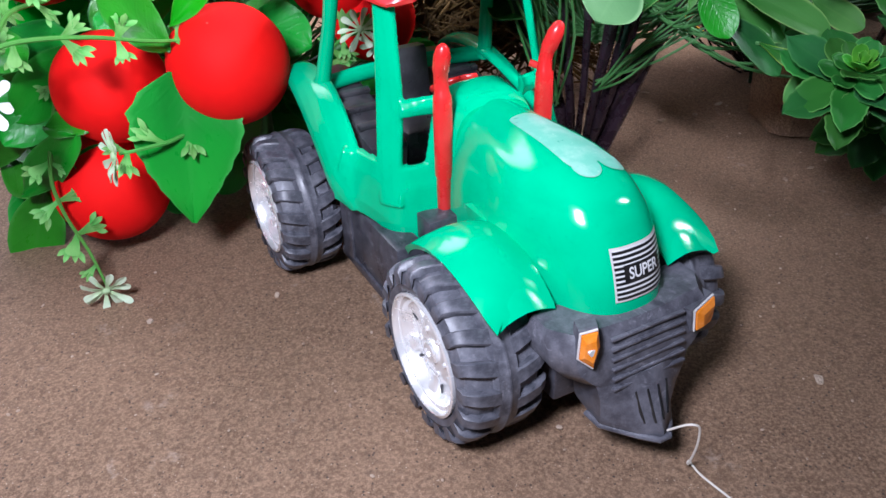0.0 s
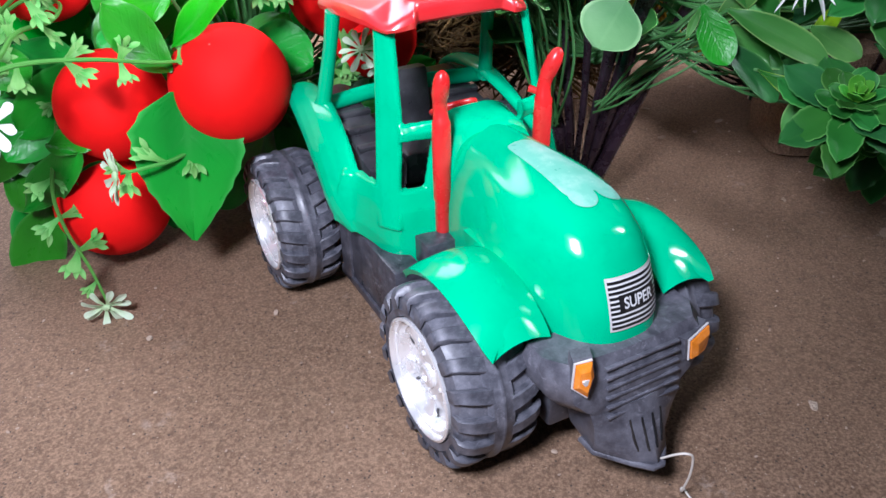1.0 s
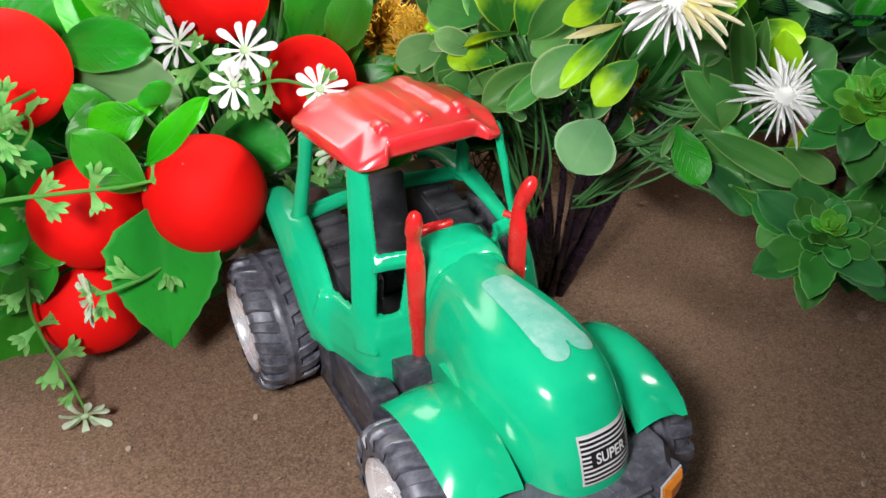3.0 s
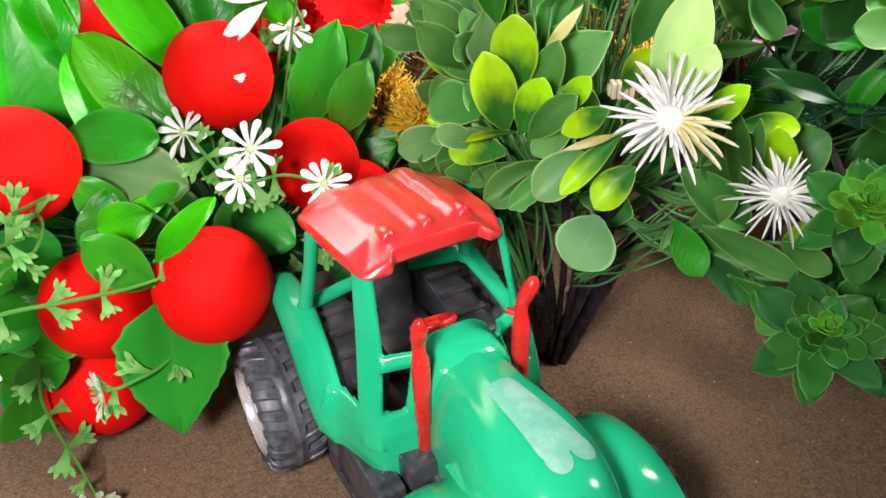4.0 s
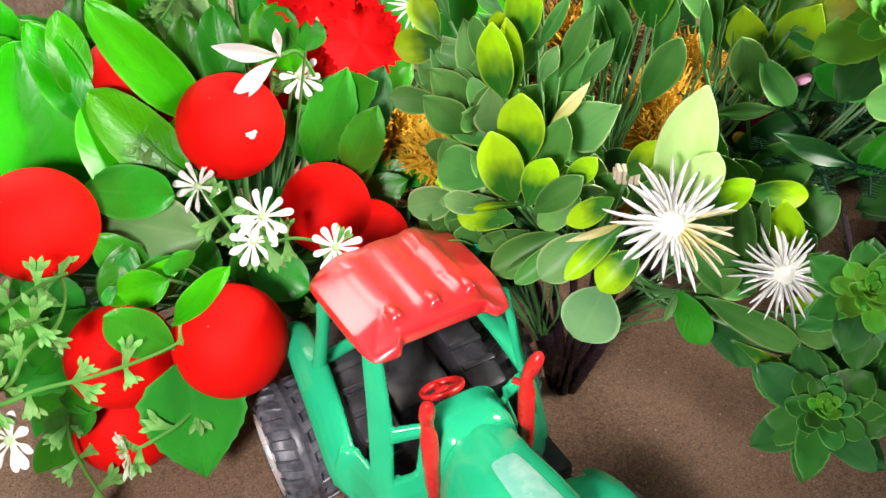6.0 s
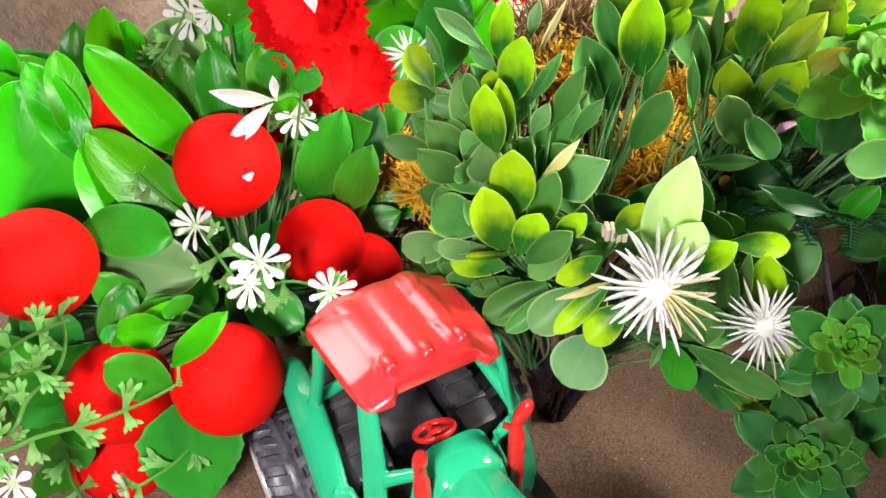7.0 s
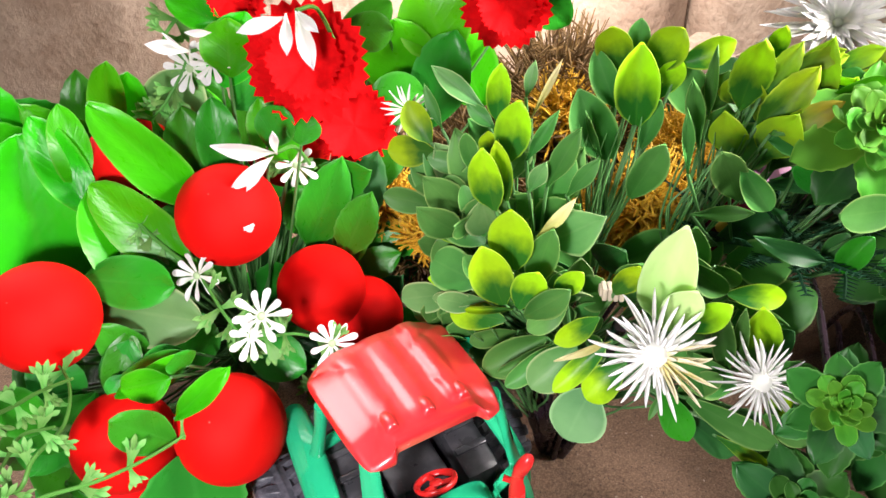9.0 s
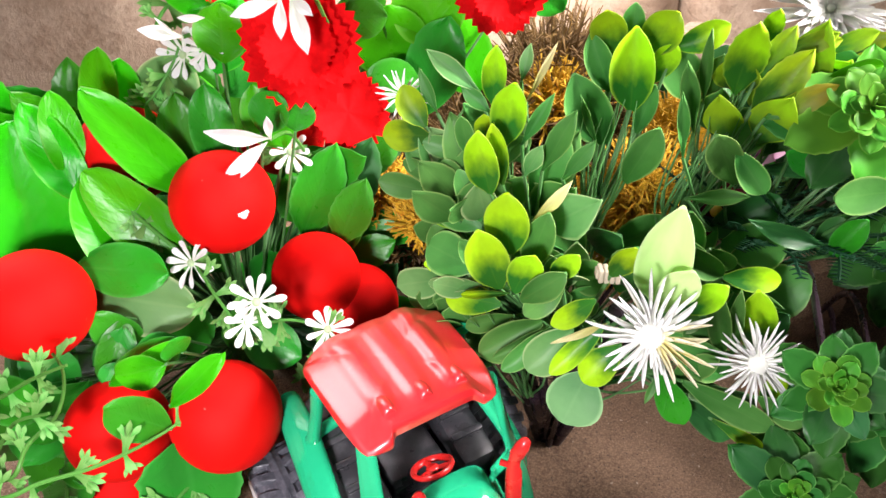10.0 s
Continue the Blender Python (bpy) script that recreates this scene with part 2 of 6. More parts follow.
moss_dry = plastic("dry_moss", (0.11, 0.062, 0.016), 0.8, 0.8, (0.24, 0.14, 0.03), 0.1, 50)
leaf_grey = petal("grey_green_leaf", (0.065, 0.175, 0.06), (0.11, 0.24, 0.09), 0.2, (0.24, 0.4, 0.18), rough=0.55, veins=0.06, gloss=0.3)
leaf_bigpale = petal("bleached_leaf", (0.34, 0.58, 0.16), (0.62, 0.80, 0.34), 0.25, (0.6, 0.76, 0.4), rough=0.5, veins=0.06, gloss=0.3)
leaf_limed = petal("dark_lime_leaf", (0.045, 0.19, 0.025), (0.34, 0.54, 0.014), 0.3, (0.38, 0.56, 0.02), rough=0.45, veins=0.06, gloss=0.3)
leaf_olive = petal("olive_leaf", (0.05, 0.2, 0.02), (0.3, 0.26, 0.015), 0.25, (0.3, 0.34, 0.02), rough=0.5, veins=0.06, gloss=0.3)
straw = petal("straw_leaf", (0.5, 0.48, 0.14), (0.75, 0.7, 0.36), 0.25)
stem_green = plastic("green_stem", (0.06, 0.2, 0.05), 0.45, 0.1, relief=0.3)
stem_brown = plastic("dark_brown_stem", (0.024, 0.013, 0.019), 0.25, 0.2, (0.12, 0.08, 0.11), 0.7, 90)


def floor_build(nt, b):
    src = coords(nt)
    grain = noise_of(nt, src, 700, 5, 0.8)
    big = noise_of(nt, src, 7, 5)
    mid = noise_of(nt, src, 60, 4)
    base = mix(nt, ramp(nt, big, [(0.3, grey(0)), (0.7, grey(1))]), (0.125, 0.07, 0.038), (0.185, 0.11, 0.063))
    base = mix(nt, ramp(nt, mid, [(0.4, grey(0)), (0.7, grey(0.35))]), base, (0.24, 0.15, 0.092))
    sand = mix(nt, ramp(nt, grain, [(0.46, grey(0)), (0.58, grey(0.85))]), base, (0.35, 0.225, 0.138))
    coarse = noise_of(nt, src, 260, 3, 0.6)
    sand = mix(nt, ramp(nt, coarse, [(0.53, grey(0)), (0.66, grey(0.32))]), sand, (0.06, 0.036, 0.022))
    for scale, size, tone, keep in ((360.0, 0.2, (0.03, 0.022, 0.018), 0.47), (520.0, 0.16, (0.55, 0.44, 0.33), 0.56)):
        v = node(nt, "ShaderNodeTexVoronoi", Scale=scale)
        nt.links.new(src, v.inputs["Vector"])
        dots = ramp(nt, v.outputs["Distance"], [(size * 0.7, grey(0.9)), (size, grey(0))])
        gate = ramp(nt, noise_of(nt, src, scale * 0.45, 1), [(keep, grey(0)), (keep + 0.03, grey(1))])
        sand = mix(nt, mix(nt, 1.0, dots, gate, "MULTIPLY"), sand, tone)
    scuff = ramp(nt, noise_of(nt, src, 55, 6, 0.7), [(0.6, grey(0)), (0.68, grey(0.55))])
    patch = ramp(nt, noise_of(nt, src, 11, 2), [(0.54, grey(0)), (0.6, grey(1))])
    sand = mix(nt, mix(nt, 1.0, scuff, patch, "MULTIPLY"), sand, (0.42, 0.33, 0.26))
    nt.links.new(sand, b.inputs["Base Color"])
    b.inputs["Roughness"].default_value = 0.7
    bump(nt, b, mix(nt, 0.4, grain, coarse), 0.8, 0.0014)


floor_mat = material("sandy_cement", floor_build)


def stone_build(nt, b):
    src = coords(nt)
    big = noise_of(nt, src, 9, 6, 0.65)
    fine = noise_of(nt, src, 120, 6, 0.7)
    mid = noise_of(nt, src, 38, 6, 0.7)
    tone = mix(nt, ramp(nt, big, [(0.3, grey(0)), (0.68, grey(1))]), (0.30, 0.21, 0.145), (0.56, 0.45, 0.345))
    tone = mix(nt, ramp(nt, mid, [(0.5, grey(0)), (0.64, grey(0.55))]), tone, (0.25, 0.165, 0.11))
    nt.links.new(mix(nt, ramp(nt, fine, [(0.5, grey(0)), (0.75, grey(0.5))]), tone, (0.16, 0.11, 0.08)), b.inputs["Base Color"])
    b.inputs["Roughness"].default_value = 0.9
    bump(nt, b, mix(nt, 0.4, mid, fine), 0.9, 0.007)


stone_mat = material("mud_plastered_stone", stone_build)
room_mat = plastic("limewash", (0.55, 0.52, 0.47), 0.9, 0.2, (0.4, 0.36, 0.3), 0.4, 4)


# ---------------------------------------------------------------- mesh tools
def part(name, bm, mat, parent=None, label="", smooth=True):
    bmesh.ops.recalc_face_normals(bm, faces=bm.faces)
    me = bpy.data.meshes.new(name)
    bm.to_mesh(me)
    bm.free()
    me.materials.append(mat)
    if smooth:
        me.polygons.foreach_set("use_smooth", [True] * len(me.polygons))
        me.set_sharp_from_angle(angle=radians(38))
    ob = new(name, me)
    if parent is not None:
        ob.parent = parent
    if label:
        ob["label"] = label
    return ob


def loft(bm, rings, closed=True, caps=True):
    rows = [[bm.verts.new(p) for p in r] for r in rings]
    n = len(rows[0])
    for a, b in zip(rows, rows[1:]):
        for i in range(n if closed else n - 1):
            j = (i + 1) % n
            bm.faces.new((a[i], a[j], b[j], b[i]))
    if caps:
        bm.faces.new(rows[0][::-1])
        bm.faces.new(rows[-1])
    return rows


def tube(bm, path, radii, n=10, flat=1.0):
    pts = [Vector(p) for p in path]
    if not isinstance(radii, (list, tuple)):
        radii = [radii] * len(pts)
    rings, side = [], None
    for i, p in enumerate(pts):
        d = (pts[min(i + 1, len(pts) - 1)] - pts[max(i - 1, 0)]).normalized()
        if side is None:
            side = d.orthogonal().normalized()
        side = (side - d * side.dot(d)).normalized()
        up = d.cross(side)
        rings.append([p + (side * math.cos(a) + up * math.sin(a) * flat) * radii[i] for a in (2 * math.pi * k / n for k in range(n))])
    loft(bm, rings)


def smooth_path(points, steps=6):
    """A rounded line through the points."""
    p = [Vector(q) for q in points]
    p = [2 * p[0] - p[1]] + p + [2 * p[-1] - p[-2]]
    out = []
    for i in range(1, len(p) - 2):
        for k in range(steps):
            t = k / steps
            a, b, c, d = p[i - 1:i + 3]
            out.append(0.5 * (2 * b + (c - a) * t + (2 * a - 5 * b + 4 * c - d) * t * t + (3 * b - a - 3 * c + d) * t ** 3))
    return out + [p[-2]]


def box(bm, centre, size, bevel=0.001, turn=None):
    m = Matrix.Translation(centre) @ (turn or Matrix()) @ Matrix.Diagonal((*size, 1))
    r = bmesh.ops.create_cube(bm, size=1, matrix=m)
    if bevel:
        edges = {e for v in r["verts"] for e in v.link_edges}
        bmesh.ops.bevel(bm, geom=list(edges), offset=bevel, segments=2, affect="EDGES", profile=0.5)


def revolve_x(bm, profile, n=40, closed=False):
    """Profile of (x, radius) turned about the x axis."""
    rings = [[(x, r * math.cos(a), r * math.sin(a)) for a in (2 * math.pi * k / n for k in range(n))] for x, r in profile]
    if closed:
        rings.append(rings[0])
    loft(bm, rings, caps=not closed)
    if closed:
        bmesh.ops.remove_doubles(bm, verts=bm.verts, dist=1e-6)


def plate(bm, outline, thick, at=lambda u, v, w: (w, u, v), bevel=0.0):
    """A slab cut to an outline of (u, v) points; at() turns (u, v, depth) to a place."""
    loft(bm, [[at(u, v, w) for u, v in outline] for w in (-thick / 2, thick / 2)])
    if bevel:
        bmesh.ops.bevel(bm, geom=list(bm.edges), offset=bevel, segments=2, affect="EDGES", profile=0.5)


def empty(name, m, label, category, group=""):
    ob = new(name)
    ob.empty_display_size = 0.02
    ob.matrix_world = m
    return tagged(ob, label, category, group)


# ---------------------------------------------------------------- ground, stones, room
def build_ground():
    bm = bmesh.new()
    n, half = 90, 1.6
    grid = [[bm.verts.new((-half + 2 * half * i / n, -half + 2 * half * j / n + 0.3, 0)) for i in range(n + 1)] for j in range(n + 1)]
    for row in grid:
        for v in row:
            v.co.z = 0.0016 * noise.noise(v.co * 9) - 0.0008
    for j in range(n):
        for i in range(n):
            bm.faces.new((grid[j][i], grid[j][i + 1], grid[j + 1][i + 1], grid[j + 1][i]))
    return tagged(part("floor", bm, floor_mat), "brown sandy cement floor with pits and crumbs", "floor", kind="structure")


build_ground()


def build_chips():
    bm = bmesh.new()
    rnd = random.Random(4)
    for k in range(420):
        x, y = rnd.uniform(-0.3, 0.45), rnd.uniform(0.08, 0.75)
        s = rnd.uniform(0.0003, 0.0008) * (2.4 if rnd.random() < 0.07 else 1)
        m = pose(x, y, 0.0006, rnd.uniform(-20, 20), rnd.uniform(-20, 20), rnd.uniform(0, 360)) @ Matrix.Diagonal((s * 1.5, s, s * 0.6, 1))
        bmesh.ops.create_icosphere(bm, subdivisions=1, radius=1, matrix=m)
    for x, y in [(0.256, 0.470), (0.206, 0.564)] + [(rnd.uniform(0.14, 0.34), rnd.uniform(0.25, 0.62)) for _ in range(14)]:
        s = rnd.uniform(0.0010, 0.0028)
        m = pose(x, y, 0.0008, 0, 0, rnd.uniform(0, 360)) @ Matrix.Diagonal((s * rnd.uniform(1.2, 2.4), s, 0.0006, 1))
        r = bmesh.ops.create_icosphere(bm, subdivisions=2, radius=1, matrix=m)
        for v in r["verts"]:
            v.co += Vector((1, 1, 0)) * 0.0018 * noise.noise(v.co * 600)
    tagged(part("grit", bm, stone_mat), "pale crumbs of cement scattered over the floor", "grit", kind="stuff")


build_chips()


def build_wall():
    rnd = random.Random(7)
    bm = bmesh.new()
    box(bm, (0, 1.09, 0.15), (3.2, 0.1, 0.312), 0)
    wall = tagged(part("wall_north", bm, stone_mat, smooth=False), "low rough mud-plastered stone wall behind the plants", "wall", kind="structure")
    joints = [(-1.6, -1.15), (-1.15, -0.62), (-0.62, 0.302), (0.302, 0.95), (0.95, 1.6)]
    for row, (z0, z1) in enumerate(((0.0, 0.31),)):
        for x0, x1 in joints:
            dx = 0.22 * (row % 2)
            bm = bmesh.new()
            nx, nz = 44, 20
            g = []
            for j in range(nz + 1):
                line = []
                for i in range(nx + 1):
                    u, v = i / nx, j / nz
                    x, z = x0 + dx + 0.003 + (x1 - x0 - 0.006) * u, z0 + (z1 - z0) * v
                    edge = min(u * (x1 - x0), (1 - u) * (x1 - x0), v * 0.31, (1 - v) * 0.31)
                    round_off = 0.03 * max(0, 1 - edge / 0.035) ** 2
                    y = 0.9 + 0.05 * v + round_off + 0.016 * noise.noise(Vector((x * 7, row, z * 8))) + 0.006 * noise.noise(Vector((x * 30, row + 5, z * 30)))
                    line.append(bm.verts.new((x, y, z)))
                g.append(line)
            for j in range(nz):
                for i in range(nx):
                    bm.faces.new((g[j][i], g[j][i + 1], g[j + 1][i + 1], g[j + 1][i]))
            r = bmesh.ops.extrude_edge_only(bm, edges=[e for e in bm.edges if e.is_boundary])
            for v in r["geom"]:
                if isinstance(v, bmesh.types.BMVert):
                    v.co.y = 1.04
            part("stone_block", bm, stone_mat, wall)
    # Unseen walls, added to close the yard and bounce soft light.
    for name, centre, size in (("wall_south", (0, -1.35, 0.75), (3.3, 0.1, 1.5 + 0.9)), ("wall_west", (-1.65, 0.3, 0.75), (0.1, 3.2, 2.4)), ("wall_east", (1.65, 0.3, 0.75), (0.1, 3.2, 2.4))):
        bm = bmesh.new()
        box(bm, centre, size, 0)
        tagged(part(name, bm, room_mat, smooth=False), "unseen limewashed wall added to close the yard", "wall", kind="structure")


build_wall()


# ---------------------------------------------------------------- toy tractor
HOOD = [  # height, half-width, nose
    (0.058, 0.0300, -0.1000), (0.066, 0.0305, -0.1005), (0.074, 0.0302, -0.0990), (0.082, 0.0297, -0.0965), (0.090, 0.0285, -0.0932), (0.097, 0.0265, -0.0890),
    (0.103, 0.0235, -0.0830), (0.107, 0.0200, -0.0755), (0.1097, 0.0156, -0.0660), (0.1118, 0.0100, -0.0530), (0.1130, 0.0060, -0.0410), (0.1137, 0.0025, -0.0290)]
BACK, BULGE, POWER = 0.010, -0.018, 2.7


def hood_at(z):
    z = min(max(z, HOOD[0][0]), HOOD[-1][0])
    for (z0, w0, y0), (z1, w1, y1) in zip(HOOD, HOOD[1:]):
        if z <= z1:
            t = (z - z0) / (z1 - z0)
            return w0 + (w1 - w0) * t, y0 + (y1 - y0) * t


def taper(y):
    """The bonnet narrows towards the cab."""
    t = min(1, max(0, (y + 0.06) / 0.062))
    return 1 - 0.3 * t * t * (3 - 2 * t)


def hood_front(x, z):
    w, nose = hood_at(z)
    return BULGE - (BULGE - nose) * max(0.0, 1 - (abs(x) / w) ** POWER) ** (1 / POWER)


def hood_top(x, y):
    lo, hi = HOOD[0][0], HOOD[-1][0]
    for _ in range(40):
        z = (lo + hi) / 2
        w, nose = hood_at(z)
        q = (abs(x) / (w * taper(y))) ** POWER + (max(0.0, BULGE - y) / (BULGE - nose)) ** POWER
        lo, hi = (z, hi) if q < 1 else (lo, z)
    return lo


def mirror_pair(name, make, mat, parent, label="", fuse=0.0):
    for s in (-1, 1):
        bm = bmesh.new()
        make(bm, s)
        ob = part(name, bm, mat, parent, label)
        if fuse:  # overlapping pieces become one moulded shell with soft inner corners
            melt = ob.modifiers.new("melt", "REMESH")
            melt.mode, melt.voxel_size, melt.use_smooth_shade = "VOXEL", fuse, True
            ease = ob.modifiers.new("ease", "SMOOTH")
            ease.factor, ease.iterations = 0.5, 5


def build_wheel(name, m, radius, rim_r, half, parent, seed):
    """A wheel about the local x axis; +x is its outer face."""
    wheel = new(name)
    wheel.empty_display_size = 0.01
    wheel.parent = parent
    wheel.matrix_local = m
    bm = bmesh.new()
    r0 = radius - 0.0031
    band = half * 0.26
    revolve_x(bm, [(-half, rim_r + 0.001), (-half, r0 - 0.004), (-half + 0.003, r0 - 0.0008), (-band - 0.0016, r0), (-band, radius - 0.0009), (-0.0009, radius - 0.0005), (-0.0004, radius - 0.0001), (0.0004, radius - 0.0001), (0.0009, radius - 0.0005), (band, radius - 0.0009), (band + 0.0016, r0),
                   (half - 0.004, r0 - 0.0003), (half - 0.001, r0 - 0.002), (half, r0 - 0.005), (half + 0.0008, rim_r + 0.003), (half, rim_r), (half - 0.004, rim_r - 0.0006)], 64, closed=True)
    part("tyre", bm, rubber, wheel, "dusty black rubber tyre with bar lugs")
    count = 19
    for side in (-1, 1):
        bm = bmesh.new()
        rings = []
        for i in range(5):
            u = i / 4
            x = side * (band - 0.001 + (half - band + 0.001) * u)
            a = 0.1 * u
            wid = 0.104 - 0.02 * u
            top = radius - (0.0008, 0.0004, 0.0004, 0.0007, 0.0022)[i]
            rings.append([(x, r * math.cos(q), r * math.sin(q)) for r, q in ((r0 - 0.0014, a - wid), (top - 0.0006, a - wid * 0.88), (top, a - wid * 0.7), (top, a + wid * 0.7), (top - 0.0006, a + wid * 0.88), (r0 - 0.0014, a + wid))])
        rings.append([(side * (half + 0.0014), r * math.cos(q), r * math.sin(q)) for r, q in ((r0 - 0.006, 0.02), (radius - 0.0050, 0.025), (radius - 0.0042, 0.035), (radius - 0.0042, 0.165), (radius - 0.0050, 0.175), (r0 - 0.006, 0.18))])
        loft(bm, rings)
        lug = part("lug", bm, rubber, wheel)
        for k in range(count):
            turn = Matrix.Rotation(2 * math.pi * (k + (0.5 if side < 0 else 0)) / count, 4, "X")
            if k == 0:
                lug.matrix_local = turn
            else:
                copy_thing(lug, turn)
    bm = bmesh.new()
    o = half
    revolve_x(bm, [(o - 0.007, rim_r - 0.001), (o + 0.0010, rim_r - 0.0004), (o + 0.0014, rim_r - 0.0014), (o + 0.0004, rim_r - 0.0022), (o - 0.0012, rim_r - 0.0026), (o - 0.0014, rim_r - 0.0042), (o - 0.0036, rim_r - 0.0050), (o - 0.0060, rim_r - 0.0066),
                   (o - 0.0066, rim_r * 0.6), (o - 0.0050, rim_r * 0.48), (o - 0.0044, rim_r * 0.3), (o - 0.0048, 0.0022), (o - 0.011, 0.0022), (o - 0.011, rim_r - 0.002)], 48, closed=True)
    part("rim", bm, chrome, wheel, "scuffed bright chrome wheel rim")
    bm = bmesh.new()
    revolve_x(bm, [(o - 0.009, 0.0050), (o - 0.0034, 0.0050), (o - 0.0026, 0.0042), (o - 0.0024, 0.0020), (o - 0.0036, 0.0014)], 24)
    part("hub", bm, chrome, wheel)
    for k in range(6):
        a = 2 * math.pi * k / 6 + seed
        bm = bmesh.new()
        revolve_x(bm, [(o - 0.006, 0.0011), (o - 0.0038, 0.0011), (o - 0.0035, 0.0007)], 6)
        bmesh.ops.translate(bm, verts=bm.verts, vec=(0, rim_r * 0.36 * math.cos(a), rim_r * 0.36 * math.sin(a)))
        part("bolt", bm, chrome, wheel)
    for k in range(6):
        a = 2 * math.pi * k / 6 + seed + 0.5
        turn = Matrix.Rotation(a, 4, "X")
        bm = bmesh.new()
        loft(bm, [[turn @ Vector((o + dx, rr * math.cos(q), rr * math.sin(q))) for dx, q in ((-0.009, -w), (lift - 0.0008, -w), (lift, -w * 0.6), (lift, w * 0.6), (lift - 0.0008, w), (-0.009, w))]
                  for rr, w, lift in ((rim_r * 0.46, 0.2, -0.0046), (rim_r * 0.6, 0.16, -0.0050), (rim_r * 0.76, 0.17, -0.0042), (rim_r * 0.84, 0.2, -0.0030))])
        part("spoke", bm, chrome, wheel)
        # A dark block set in the rim stands in for a slot's shade.
        bm = bmesh.new()
        turn = Matrix.Rotation(a + 0.3, 4, "X")
        box(bm, turn @ Vector((o - 0.0066, rim_r * 0.7, 0)), (0.0022, rim_r * 0.17, rim_r * 0.055), 0.0004, turn)
        part("slot", bm, black_clean, wheel, "dark block set in the rim for a slot's shade")
    return wheel


def build_tractor():
    t = empty("toy_tractor", pose(0.0336, 0.3236, 0.0, 0, 0, 28.5), "green and red plastic toy tractor with dusty black wheels", "toy tractor")
    # bonnet
    bm = bmesh.new()
    rings = []
    for z, w, nose in [(z, *hood_at(z)) for z in [HOOD[0][0] + (HOOD[-1][0] - HOOD[0][0]) * (1 - (1 - k / 26) ** 1.7) for k in range(27)]]:
        ring = []
        for k in range(45):
            a = math.pi * k / 44
            c, s = math.cos(a), math.sin(a)
            y = BULGE - (BULGE - nose) * abs(s) ** (2 / POWER)
            ring.append((w * taper(y) * math.copysign(abs(c) ** (2 / POWER), c), y, z))
        ring += [(-w * taper(BACK), BACK, z), (w * taper(BACK), BACK, z)]
        rings.append(ring)
    loft(bm, rings)
    bonnet = part("bonnet", bm, green, t, "glossy green rounded bonnet")
    # raised cowl round the back of the bonnet
    bm = bmesh.new()
    rings = []
    for y, grow in ((-0.004, 0.0002), (-0.001, 0.0028), (0.006, 0.0038), (0.014, 0.0052), (0.016, 0.0045)):
        ring = []
        for k in range(25):
            a = math.pi * k / 24
            c, s = math.cos(a), math.sin(a)
            ring.append(((0.0205 + grow * 0.3) * math.copysign(abs(c) ** 0.6, c), y, 0.085 + (0.0275 + grow) * abs(s) ** 0.62))
        rings.append(ring)
    loft(bm, rings)
    part("cowl", bm, green, t)
    # side skirts under the bonnet, flaring to the mudguards
    mirror_pair("skirt", lambda bm, s: loft(bm, [[(s * (0.027 + d), y, z) for d, z in ((0, 0.052), (out, 0.054), (out * 0.9, 0.066), (0.001, 0.082), (-0.002, 0.082), (-0.004, 0.052))]
                                                 for y, out in ((-0.062, -0.002), (-0.048, 0.003), (-0.036, 0.003), (-0.026, -0.003))]), green, t)
    # mudguards
    def mudguard(bm, s):
        rings = []
        for k in range(15):
            u = k / 14
            a = radians(139 - 92 * u)
            r = 0.0455 + 0.002 * math.sin(math.pi * u) + 0.006 * max(0, u - 0.75)
            cy, cz = -0.054 - r * -math.cos(a) * -1, 0.036 + r * math.sin(a)
            outer = 0.052 + 0.003 * math.sin(math.pi * u) ** 0.5
            inner = 0.0265
            ring = []
            for j in range(7):
                v = j / 6
                lift = 0.0035 * math.sin(math.pi * min(1, v * 1.15)) - (0.004 if j == 6 else 0.0)
                ring.append((s * (inner + (outer - inner) * v), cy + math.cos(a) * -lift * -1, cz + math.sin(a) * lift))
            for j in range(6, -1, -1):
                v = j / 6
                ring.append((s * (inner + (outer - inner) * v * 0.97), cy - math.cos(a) * 0.0016, cz - 0.002 + math.sin(a) * (0.0035 * math.sin(math.pi * min(1, v * 1.15)) - (0.004 if j == 6 else 0.0))))
            rings.append(ring)
        loft(bm, rings)
    mirror_pair("front_mudguard", mudguard, green, t)
    # cab sides: one smooth shell a side of pillar, window bar, sill and the strap over the rear wheel
    def sheet(bm, outer, inward):
        """A shell: each row of outer points is closed by the same row moved inwards."""
        loft(bm, [list(row) + [tuple(a + b for a, b in zip(q, inward)) for q in row[::-1]] for row in outer])

    def cab_side(bm, s):
        def blend(keys, u):
            for (u0, *a), (u1, *b) in zip(keys, keys[1:]):
                if u <= u1:
                    f = (u - u0) / (u1 - u0)
                    return Vector([x + (y - x) * f for x, y in zip(a, b)])
            return Vector(keys[-1][1:])
        # pillar, raked back and turned towards the bonnet
        front = [(0.070, 0.0425, 0.0035), (0.087, 0.0405, 0.0078), (0.114, 0.0355, 0.0143), (0.153, 0.0330, 0.0245)]
        rear = [(0.070, 0.0495, 0.0130), (0.088, 0.0478, 0.0170), (0.120, 0.0420, 0.0262), (0.153, 0.0376, 0.0340)]
        rows = []
        for k in range(13):
            z = 0.070 + 0.083 * k / 12
            a, b = blend(front, z), blend(rear, z)
            d = (b - a).normalized()
            out = Vector((d.y, -d.x))
